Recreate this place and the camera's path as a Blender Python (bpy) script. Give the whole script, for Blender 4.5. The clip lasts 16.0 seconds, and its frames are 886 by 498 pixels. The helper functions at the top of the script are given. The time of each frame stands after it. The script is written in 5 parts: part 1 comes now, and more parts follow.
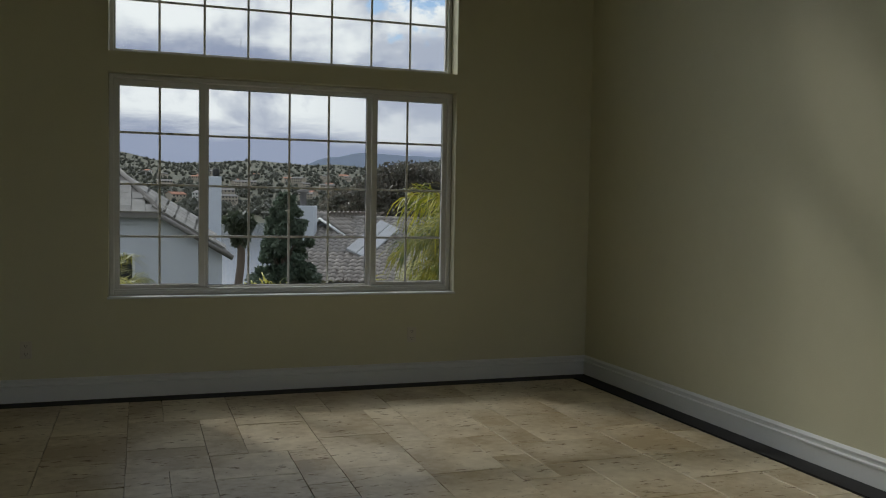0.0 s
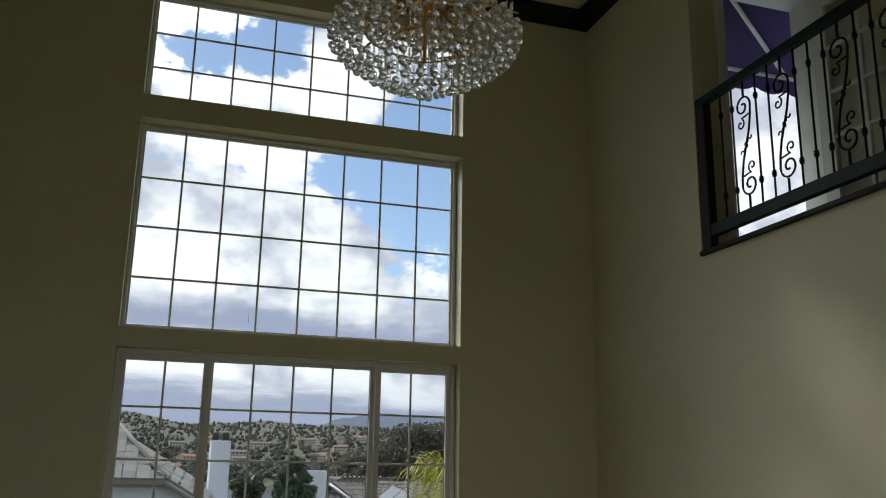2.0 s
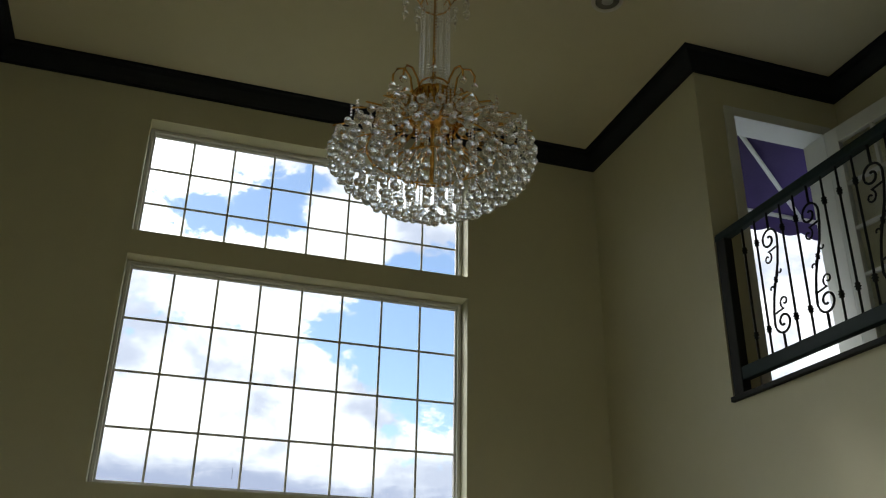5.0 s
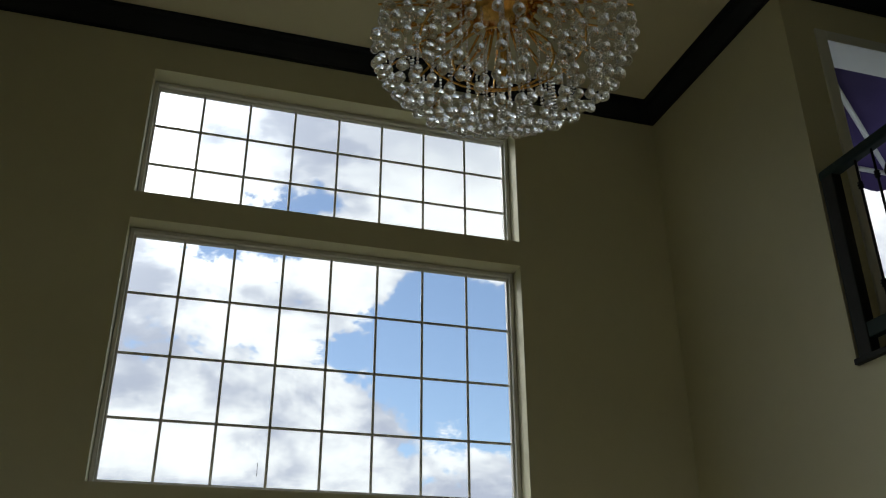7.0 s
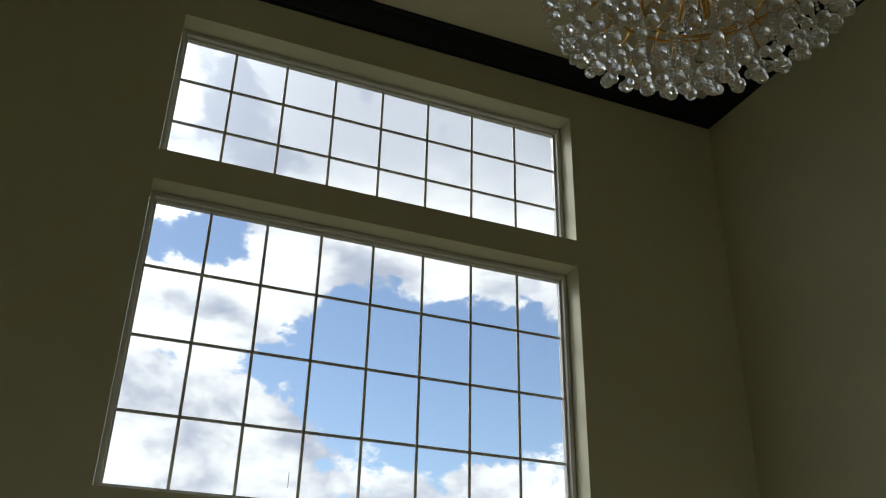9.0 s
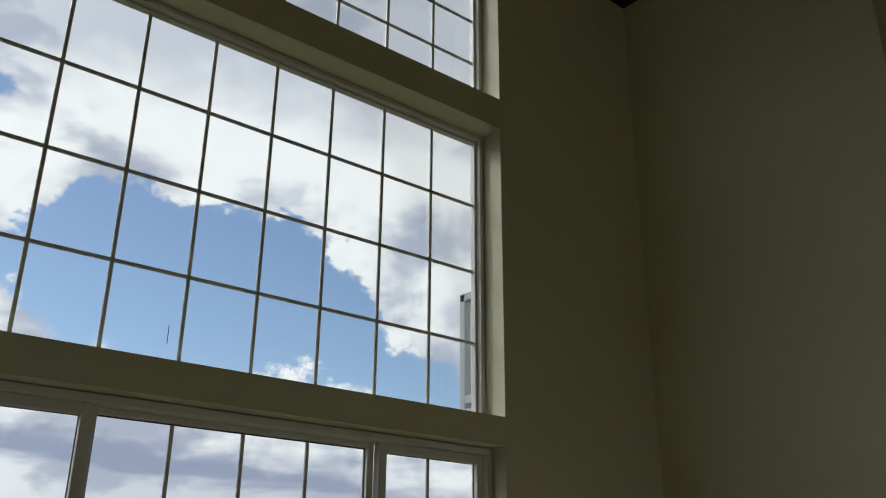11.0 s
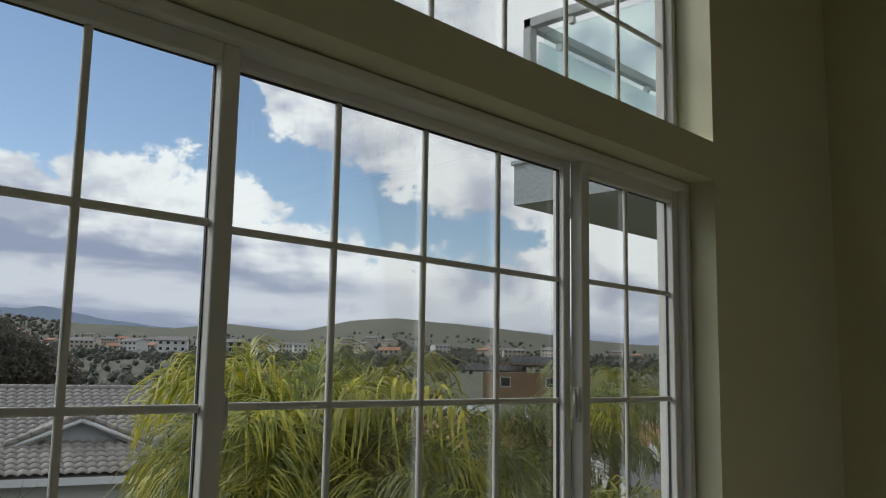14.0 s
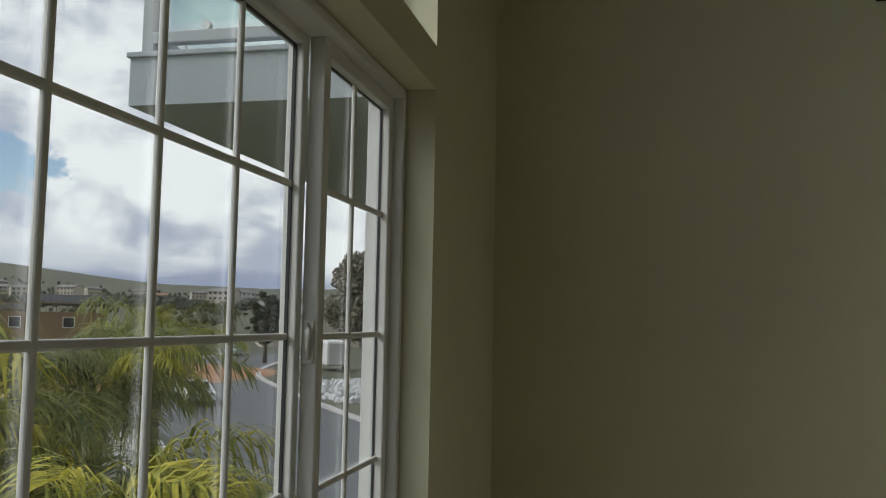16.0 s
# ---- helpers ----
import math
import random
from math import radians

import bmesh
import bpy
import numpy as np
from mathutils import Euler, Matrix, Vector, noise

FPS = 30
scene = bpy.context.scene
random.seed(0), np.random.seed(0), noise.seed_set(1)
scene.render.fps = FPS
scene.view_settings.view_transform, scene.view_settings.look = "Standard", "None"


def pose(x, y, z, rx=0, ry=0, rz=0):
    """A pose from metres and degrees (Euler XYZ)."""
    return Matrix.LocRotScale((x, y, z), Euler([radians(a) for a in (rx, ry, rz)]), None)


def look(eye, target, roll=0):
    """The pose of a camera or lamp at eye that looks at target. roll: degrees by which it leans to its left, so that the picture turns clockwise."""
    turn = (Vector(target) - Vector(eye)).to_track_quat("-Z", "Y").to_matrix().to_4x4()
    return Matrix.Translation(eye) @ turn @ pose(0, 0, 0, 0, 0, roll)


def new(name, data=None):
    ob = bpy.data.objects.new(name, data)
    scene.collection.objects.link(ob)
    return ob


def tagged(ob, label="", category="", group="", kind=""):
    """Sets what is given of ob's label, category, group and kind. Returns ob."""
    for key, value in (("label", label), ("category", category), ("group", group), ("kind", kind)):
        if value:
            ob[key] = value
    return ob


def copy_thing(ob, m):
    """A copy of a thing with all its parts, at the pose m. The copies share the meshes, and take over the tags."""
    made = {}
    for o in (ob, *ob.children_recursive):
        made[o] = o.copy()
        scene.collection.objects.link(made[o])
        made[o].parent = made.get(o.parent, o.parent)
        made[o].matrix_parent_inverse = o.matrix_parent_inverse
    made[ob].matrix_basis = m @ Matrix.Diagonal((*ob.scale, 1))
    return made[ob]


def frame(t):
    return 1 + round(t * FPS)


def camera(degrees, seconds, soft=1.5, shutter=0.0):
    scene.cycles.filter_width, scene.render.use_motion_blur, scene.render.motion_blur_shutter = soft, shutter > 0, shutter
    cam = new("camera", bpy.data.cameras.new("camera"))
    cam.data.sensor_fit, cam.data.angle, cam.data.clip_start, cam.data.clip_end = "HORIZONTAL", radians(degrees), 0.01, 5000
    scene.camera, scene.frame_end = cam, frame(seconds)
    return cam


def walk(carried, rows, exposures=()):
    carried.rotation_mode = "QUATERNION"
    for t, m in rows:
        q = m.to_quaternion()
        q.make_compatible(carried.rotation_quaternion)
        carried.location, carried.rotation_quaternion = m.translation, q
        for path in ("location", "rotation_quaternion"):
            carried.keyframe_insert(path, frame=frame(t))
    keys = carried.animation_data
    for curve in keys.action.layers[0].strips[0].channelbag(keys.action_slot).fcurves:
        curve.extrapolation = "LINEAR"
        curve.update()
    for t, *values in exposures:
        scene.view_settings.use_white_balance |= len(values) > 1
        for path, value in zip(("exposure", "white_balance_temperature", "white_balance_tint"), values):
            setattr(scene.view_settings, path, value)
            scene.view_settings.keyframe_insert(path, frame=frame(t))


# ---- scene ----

cam = camera(53.8, 16.0, soft=1.1)
PATH = [
    (0, (0.2, -6.194, 1.33), (0.855, -4.307, 1.233), 1.0),
    (0.5, (0.244, -6.204, 1.293), (0.876, -4.309, 1.207), 1.0),
    (1, (0.199, -6.192, 1.31), (0.844, -4.3, 1.236), 1.0),
    (1.5, (0.192, -6.19, 1.351), (0.836, -4.308, 1.555), 0.9),
    (2, (0.288, -6.231, 1.42), (0.881, -4.384, 1.908), 1.0),
    (2.5, (0.298, -6.225, 1.439), (0.883, -4.387, 1.968), 1.0),
    (3, (0.375, -6.211, 1.442), (0.95, -4.37, 1.972), 1.1),
    (3.5, (0.355, -6.184, 1.429), (0.916, -4.429, 2.206), 0.9),
    (4, (0.35, -6.102, 1.447), (0.903, -4.367, 2.272), 0.9),
    (6.5, (0.434, -5.094, 1.444), (0.995, -3.374, 2.299), 1.1),
    (7, (0.434, -4.847, 1.458), (0.959, -3.122, 2.322), -0.2),
    (7.5, (0.384, -4.629, 1.479), (0.744, -2.867, 2.354), 1.0),
    (8, (0.237, -4.497, 1.56), (0.585, -2.729, 2.43), 1.7),
    (8.5, (0.112, -4.32, 1.568), (0.57, -2.582, 2.446), 2.7),
    (9, (-0.053, -4.03, 1.572), (0.615, -2.374, 2.475), 1.3),
    (11.5, (-0.338, -2.707, 1.534), (0.861, -1.273, 2.246), 0.7),
    (12, (-0.265, -2.433, 1.491), (0.926, -0.965, 2.144), 0.5),
    (12.5, (-0.33, -2.079, 1.488), (0.945, -0.585, 1.868), 0.5),
    (13, (-0.341, -1.877, 1.479), (0.908, -0.344, 1.774), 0.5),
    (13.5, (-0.351, -1.58, 1.486), (0.963, -0.093, 1.736), 1.0),
    (14, (-0.314, -1.314, 1.521), (1.133, 0.037, 1.8), 1.0),
    (14.5, (-0.328, -1.048, 1.519), (1.302, 0.076, 1.806), 1.2),
    (15, (-0.258, -0.871, 1.495), (1.51, 0.027, 1.754), 1.0),
    (15.5, (-0.132, -0.725, 1.492), (1.738, -0.062, 1.747), 0.9),
    (16, (-0.08, -0.597, 1.49), (1.865, -0.16, 1.653), 1.1),
]
EXPOSURES = [(0, 1.06), (1, 1.08), (2, 1.4), (3.5, 1.75), (4.2, 1.95), (7, 1.36), (9, 1.4), (11.5, 1.02), (12.5, 0.84), (13.5, 1.06), (14.5, 1.1), (15.5, 1.2), (16, 1.3)]
walk(cam, [(t, look(eye, target, roll)) for t, eye, target, roll in PATH], EXPOSURES)

# ---- world, sun ----
SUN_AZ, SUN_EL = -26.0, 40.0
SUN_TO = (math.sin(radians(SUN_AZ)) * math.cos(radians(SUN_EL)), math.cos(radians(SUN_AZ)) * math.cos(radians(SUN_EL)), math.sin(radians(SUN_EL)))


def build_world():
    w = bpy.data.worlds.new("sky")
    scene.world = w
    w.use_nodes = True
    nt = w.node_tree
    nt.nodes.clear()
    N, L = nt.nodes.new, nt.links.new

    def math_node(op, a, b=None, clamp=False):
        n = N("ShaderNodeMath")
        n.operation, n.use_clamp = op, clamp
        for i, v in enumerate((a, b)):
            if v is None:
                continue
            if isinstance(v, (int, float)):
                n.inputs[i].default_value = v
            else:
                L(v, n.inputs[i])
        return n.outputs[0]

    out, bg = N("ShaderNodeOutputWorld"), N("ShaderNodeBackground")
    L(bg.outputs[0], out.inputs[0])
    sky = N("ShaderNodeTexSky")
    sky.sky_type, sky.sun_disc = "NISHITA", False
    sky.sun_elevation, sky.sun_rotation = radians(SUN_EL), radians(SUN_AZ)
    sky.altitude, sky.dust_density = 400, 0.25
    scale = N("ShaderNodeVectorMath")
    scale.operation = "SCALE"
    L(sky.outputs[0], scale.inputs[0])
    scale.inputs["Scale"].default_value = SKY_STRENGTH
    tc = N("ShaderNodeTexCoord")
    sep = N("ShaderNodeSeparateXYZ")
    L(tc.outputs["Generated"], sep.inputs[0])
    stretch = N("ShaderNodeVectorMath")
    stretch.operation = "MULTIPLY"
    stretch.inputs[1].default_value = (1.0, 1.0, 1.5)
    L(tc.outputs["Generated"], stretch.inputs[0])

    def cloud_noise(scale_value, detail, rough, off):
        n = N("ShaderNodeTexNoise")
        n.inputs["Scale"].default_value = scale_value
        n.inputs["Detail"].default_value = detail
        n.inputs["Roughness"].default_value = rough
        n.inputs["Distortion"].default_value = 0.25
        add = N("ShaderNodeVectorMath")
        add.inputs[1].default_value = off
        L(stretch.outputs[0], add.inputs[0])
        L(add.outputs[0], n.inputs[0])
        return math_node("SUBTRACT", n.outputs[0], 0.5)

    def smooth(value, lo, hi):
        r = N("ShaderNodeMapRange")
        r.interpolation_type = "SMOOTHSTEP"
        r.inputs[1].default_value, r.inputs[2].default_value = lo, hi
        L(value, r.inputs[0])
        return r.outputs[0]

    az = math_node("MULTIPLY", math_node("ARCTAN2", sep.outputs[0], sep.outputs[1]), 180 / math.pi)
    el = math_node("MULTIPLY", math_node("ARCSINE", sep.outputs[2]), 180 / math.pi)

    def along(stops):
        """A height in degrees that changes smoothly with the bearing."""
        ramp = N("ShaderNodeValToRGB")
        ramp.color_ramp.interpolation = "EASE"
        while len(ramp.color_ramp.elements) < len(stops):
            ramp.color_ramp.elements.new(0.5)
        for e, (a, v) in zip(ramp.color_ramp.elements, stops):
            e.position, e.color = (a + 30) / 120, (v / 40, v / 40, v / 40, 1)
        r = N("ShaderNodeMapRange")
        r.inputs[1].default_value, r.inputs[2].default_value = -30, 90
        L(az, r.inputs[0])
        L(r.outputs[0], ramp.inputs[0])
        return math_node("MULTIPLY", ramp.outputs[0], 40.0)

    billow = cloud_noise(5.5, 12.0, 0.56, (3.1, 1.4, 0.7))
    fluff = cloud_noise(22.0, 9.0, 0.62, (6.3, 2.2, 5.1))
    ragged = math_node("ADD", math_node("MULTIPLY", billow, 17.0), math_node("MULTIPLY", fluff, 12.0))
    # open blue sky lies between the top of a low cloud bank and a higher cloud field
    bank = along(((-30, 22), (6, 19.5), (11, 17), (15, 13.2), (24, 12.9), (32, 11.6), (38, 9.0), (44, 7.0), (50, 7.8), (56, 9), (90, 9)))
    upper = along(((-30, 16), (6, 18), (11, 20), (15, 24), (21, 23), (28, 23.5), (32, 21.5), (36, 15), (42, 13), (50, 10), (56, 7), (90, 7)))
    clear = math_node("MINIMUM", math_node("SUBTRACT", el, bank), math_node("SUBTRACT", upper, el))
    du = math_node("DIVIDE", math_node("SUBTRACT", az, 3.5), 5.5)
    dv = math_node("DIVIDE", math_node("SUBTRACT", el, 26.0), 3.0)
    hole = math_node("MULTIPLY", math_node("SUBTRACT", 1.0, math_node("SQRT", math_node("ADD", math_node("MULTIPLY", du, du), math_node("MULTIPLY", dv, dv)))), 3.2)
    clear = math_node("MAXIMUM", clear, hole)
    cover = math_node("SUBTRACT", 1.0, smooth(math_node("ADD", clear, math_node("MULTIPLY", ragged, 0.62)), -0.35, 0.75))
    # undersides of the bank: grey, with a brighter streak low over the hills
    base = along(((-30, 11.5), (5, 11.0), (12, 9.8), (20, 9.4), (30, 9.6), (37, 8.4), (43, 7.0), (50, 5.8), (60, 4.2), (90, 3)))
    depth = math_node("SUBTRACT", base, el)
    streak_at = along(((-30, 6.4), (6, 6.3), (13, 5.9), (20, 4.9), (35, 4.3), (90, 4)))
    flat = N("ShaderNodeVectorMath")
    flat.operation = "MULTIPLY"
    flat.inputs[1].default_value = (2.2, 2.2, 13.0)
    L(tc.outputs["Generated"], flat.inputs[0])
    streak_n = N("ShaderNodeTexNoise")
    streak_n.inputs["Scale"].default_value, streak_n.inputs["Detail"].default_value, streak_n.inputs["Roughness"].default_value = 2.2, 9.0, 0.6
    L(flat.outputs[0], streak_n.inputs[0])
    layered = math_node("SUBTRACT", streak_n.outputs[0], 0.5)
    off = math_node("ABSOLUTE", math_node("SUBTRACT", el, streak_at))
    streak = math_node("SUBTRACT", 1.0, smooth(math_node("SUBTRACT", off, math_node("MULTIPLY", layered, 5.0)), 0.4, 2.0))
    puff = cloud_noise(8.0, 10.0, 0.58, (8.2, -2.0, 1.0))
    shaded = smooth(math_node("ADD", depth, math_node("ADD", math_node("MULTIPLY", puff, 9.0), math_node("MULTIPLY", layered, 5.0))), -0.9, 2.4)
    streak = math_node("MULTIPLY", streak, math_node("SUBTRACT", 0.9, math_node("MULTIPLY", smooth(az, 9.0, 20.0), 0.4)))
    shaded = math_node("MULTIPLY", shaded, math_node("SUBTRACT", 0.97, streak))
    veil = math_node("MULTIPLY", smooth(math_node("ADD", el, math_node("MULTIPLY", puff, 14.0)), 26.0, 33.0), 0.55)
    mottle = math_node("MULTIPLY", smooth(math_node("ADD", puff, math_node("MULTIPLY", billow, 0.8)), -0.08, 0.20), 0.78)
    thick = math_node("MAXIMUM", math_node("MAXIMUM", shaded, veil), mottle)
    # clouds glow towards the veiled sun
    dot = N("ShaderNodeVectorMath")
    dot.operation = "DOT_PRODUCT"
    dot.inputs[1].default_value = SUN_TO
    L(tc.outputs["Generated"], dot.inputs[0])
    glow = math_node("ADD", 0.43, math_node("MULTIPLY", math_node("POWER", math_node("MAXIMUM", dot.outputs["Value"], 0.0), 36.0), 9.0))
    lit = N("ShaderNodeVectorMath")
    lit.operation = "SCALE"
    lit.inputs[0].default_value = (0.94, 0.98, 1.0)
    L(glow, lit.inputs["Scale"])
    mixc = N("ShaderNodeMix")
    mixc.data_type = "RGBA"
    L(thick, mixc.inputs[0])
    L(lit.outputs[0], mixc.inputs[6])
    mixc.inputs[7].default_value = (0.130, 0.152, 0.212, 1)
    mix = N("ShaderNodeMix")
    mix.data_type = "RGBA"
    L(cover, mix.inputs[0])
    L(scale.outputs[0], mix.inputs[6])
    L(mixc.outputs[2], mix.inputs[7])
    L(mix.outputs[2], bg.inputs[0])
    bg.inputs[1].default_value = 1.0


SKY_STRENGTH = 0.050
build_world()
sun_data = bpy.data.lights.new("sun", "SUN")
sun_data.energy, sun_data.angle, sun_data.color = 0.33, radians(5), (1.0, 0.97, 0.92)
sun = new("sun", sun_data)
sun.matrix_world = look(Vector(SUN_TO) * 50, (0, 0, 0))

# ---- materials ----


def material(name, base, second=None, rough=0.6, metal=0.0, scale=6.0, amount=0.5, bump=0.0, bump_scale=60.0, per_object=0.0, spec=0.5, stretch=(1, 1, 1), contrast=0.18):
    m = bpy.data.materials.new(name)
    m.use_nodes = True
    nt = m.node_tree
    N, L = nt.nodes.new, nt.links.new
    b = nt.nodes["Principled BSDF"]
    b.inputs["Roughness"].default_value = rough
    b.inputs["Metallic"].default_value = metal
    b.inputs["Specular IOR Level"].default_value = spec
    second = second or tuple(c * 0.8 for c in base)
    tc, mp = N("ShaderNodeTexCoord"), N("ShaderNodeMapping")
    mp.inputs["Scale"].default_value = stretch
    L(tc.outputs["Object"], mp.inputs[0])
    vec = mp.outputs[0]
    info = None
    if per_object:
        info = N("ShaderNodeObjectInfo")
        add = N("ShaderNodeVectorMath")
        mul = N("ShaderNodeVectorMath")
        mul.operation = "SCALE"
        comb = N("ShaderNodeCombineXYZ")
        for i in range(3):
            L(info.outputs["Random"], comb.inputs[i])
        L(comb.outputs[0], mul.inputs[0])
        mul.inputs["Scale"].default_value = 37.0
        L(vec, add.inputs[0])
        L(mul.outputs[0], add.inputs[1])
        vec = add.outputs[0]
    n1, n2 = N("ShaderNodeTexNoise"), N("ShaderNodeTexNoise")
    n1.inputs["Scale"].default_value, n1.inputs["Detail"].default_value = scale, 5
    n2.inputs["Scale"].default_value, n2.inputs["Detail"].default_value = scale * 9, 4
    L(vec, n1.inputs[0])
    L(vec, n2.inputs[0])
    s = N("ShaderNodeMath")
    s.operation = "MULTIPLY_ADD"
    L(n2.outputs[0], s.inputs[0])
    s.inputs[1].default_value = 0.35
    L(n1.outputs[0], s.inputs[2])
    r = N("ShaderNodeMapRange")
    r.inputs[1].default_value, r.inputs[2].default_value = 0.675 - contrast, 0.675 + contrast
    r.inputs[4].default_value = amount
    L(s.outputs[0], r.inputs[0])
    mix = N("ShaderNodeMix")
    mix.data_type = "RGBA"
    L(r.outputs[0], mix.inputs[0])
    mix.inputs[6].default_value, mix.inputs[7].default_value = (*base, 1), (*second, 1)
    colour = mix.outputs[2]
    if per_object:
        hsv = N("ShaderNodeHueSaturation")
        mr = N("ShaderNodeMapRange")
        L(info.outputs["Random"], mr.inputs[0])
        mr.inputs[3].default_value, mr.inputs[4].default_value = 1 - per_object, 1 + per_object
        L(mr.outputs[0], hsv.inputs["Value"])
        L(colour, hsv.inputs["Color"])
        colour = hsv.outputs[0]
    L(colour, b.inputs["Base Color"])
    if bump:
        n3, bp = N("ShaderNodeTexNoise"), N("ShaderNodeBump")
        n3.inputs["Scale"].default_value, n3.inputs["Detail"].default_value = bump_scale, 4
        L(vec, n3.inputs[0])
        bp.inputs["Strength"].default_value, bp.inputs["Distance"].default_value = bump, 0.01
        L(n3.outputs[0], bp.inputs["Height"])
        L(bp.outputs[0], b.inputs["Normal"])
    return m


def glass_material(name, tint=(0.99, 1.0, 0.995), gloss=0.22):
    m = bpy.data.materials.new(name)
    m.use_nodes = True
    nt = m.node_tree
    N, L = nt.nodes.new, nt.links.new
    nt.nodes.remove(nt.nodes["Principled BSDF"])
    t, g, mx, fr, mu = N("ShaderNodeBsdfTransparent"), N("ShaderNodeBsdfGlossy"), N("ShaderNodeMixShader"), N("ShaderNodeFresnel"), N("ShaderNodeMath")
    t.inputs[0].default_value = (*tint, 1)
    g.inputs["Roughness"].default_value = 0.0
    fr.inputs[0].default_value = 1.45
    mu.operation = "MULTIPLY"
    mu.inputs[1].default_value = gloss
    L(fr.outputs[0], mu.inputs[0])
    L(mu.outputs[0], mx.inputs[0])
    L(t.outputs[0], mx.inputs[1])
    L(g.outputs[0], mx.inputs[2])
    L(mx.outputs[0], nt.nodes["Material Output"].inputs[0])
    return m


def crystal_material():
    m = bpy.data.materials.new("crystal")
    m.use_nodes = True
    nt = m.node_tree
    b = nt.nodes["Principled BSDF"]
    b.inputs["Base Color"].default_value = (0.97, 0.97, 0.95, 1)
    b.inputs["Transmission Weight"].default_value = 1.0
    b.inputs["Roughness"].default_value = 0.03
    b.inputs["IOR"].default_value = 1.5
    tc, n, bp = nt.nodes.new("ShaderNodeTexCoord"), nt.nodes.new("ShaderNodeTexNoise"), nt.nodes.new("ShaderNodeBump")
    n.inputs["Scale"].default_value, n.inputs["Detail"].default_value = 120.0, 2.0
    nt.links.new(tc.outputs["Object"], n.inputs[0])
    bp.inputs["Strength"].default_value, bp.inputs["Distance"].default_value = 0.14, 0.004
    nt.links.new(n.outputs[0], bp.inputs["Height"])
    nt.links.new(bp.outputs[0], b.inputs["Normal"])
    return m


def travertine_material():
    m = material("travertine", (0.66, 0.57, 0.41), (0.38, 0.29, 0.165), rough=0.42, scale=2.2, amount=1.0, per_object=0.07, contrast=0.16)
    nt = m.node_tree
    N, L = nt.nodes.new, nt.links.new
    b = nt.nodes["Principled BSDF"]
    src = b.inputs["Base Color"].links[0].from_socket
    tc, mp, info, add = N("ShaderNodeTexCoord"), N("ShaderNodeMapping"), N("ShaderNodeObjectInfo"), N("ShaderNodeVectorMath")
    mp.inputs["Scale"].default_value = (8.0, 20.0, 8.0)
    L(tc.outputs["Object"], mp.inputs[0])
    L(mp.outputs[0], add.inputs[0])
    mul = N("ShaderNodeMath")
    mul.operation = "MULTIPLY"
    mul.inputs[1].default_value = 91.0
    L(info.outputs["Random"], mul.inputs[0])
    L(mul.outputs[0], add.inputs[1])
    n = N("ShaderNodeTexNoise")
    n.inputs["Scale"].default_value, n.inputs["Detail"].default_value, n.inputs["Roughness"].default_value = 1.6, 6, 0.62
    L(add.outputs[0], n.inputs[0])
    r = N("ShaderNodeMapRange")
    r.inputs[1].default_value, r.inputs[2].default_value = 0.60, 0.66
    L(n.outputs[0], r.inputs[0])
    mix = N("ShaderNodeMix")
    mix.data_type = "RGBA"
    L(r.outputs[0], mix.inputs[0])
    L(src, mix.inputs[6])
    mix.inputs[7].default_value = (0.22, 0.16, 0.10, 1)
    L(mix.outputs[2], b.inputs["Base Color"])
    bp = N("ShaderNodeBump")
    bp.invert = True
    bp.inputs["Strength"].default_value, bp.inputs["Distance"].default_value = 0.5, 0.004
    L(r.outputs[0], bp.inputs["Height"])
    L(bp.outputs[0], b.inputs["Normal"])
    rr = N("ShaderNodeMapRange")
    L(r.outputs[0], rr.inputs[0])
    rr.inputs[3].default_value, rr.inputs[4].default_value = 0.36, 0.8
    L(rr.outputs[0], b.inputs["Roughness"])
    return m


WALL = material("painted_drywall", (0.64, 0.62, 0.445), (0.60, 0.58, 0.41), rough=0.7, scale=1.2, amount=0.8, bump=0.10, bump_scale=130)
CEIL = material("ceiling_paint", (0.68, 0.64, 0.455), (0.64, 0.60, 0.42), rough=0.8, scale=1.0, amount=0.8, bump=0.10, bump_scale=130)
NAVY = material("dark_trim_paint", (0.006, 0.009, 0.013), (0.009, 0.012, 0.017), rough=0.6, scale=5, spec=0.25)
TRIM = material("white_trim_paint", (0.74, 0.76, 0.76), (0.68, 0.70, 0.70), rough=0.38, scale=4, bump=0.03)
VINYL = material("white_vinyl", (0.68, 0.67, 0.63), (0.61, 0.60, 0.56), rough=0.42, scale=5)
DARK_GASKET = material("dark_gasket", (0.03, 0.03, 0.03), rough=0.6)
IRON = material("wrought_iron", (0.010, 0.012, 0.012), (0.018, 0.02, 0.019), rough=0.65, spec=0.25, scale=20, bump=0.1, bump_scale=150)
RAILGREEN = material("dark_green_rail_paint", (0.010, 0.026, 0.026), (0.016, 0.034, 0.032), rough=0.6, scale=10, spec=0.2)
BLACKTILE = material("black_granite_border", (0.012, 0.012, 0.013), (0.02, 0.019, 0.018), rough=0.55, scale=30, spec=0.2)
TRAV = travertine_material()
GROUT = material("grout", (0.36, 0.30, 0.21), (0.25, 0.20, 0.14), rough=0.9, scale=14, bump=0.2)
GLASS = glass_material("window_glass")
RAILGLASS = glass_material("tinted_rail_glass", (0.88, 0.945, 0.935), 0.5)
CRYSTAL = crystal_material()
GOLD = material("polished_gold", (0.80, 0.46, 0.12), (0.62, 0.33, 0.07), rough=0.25, metal=1.0, scale=12)
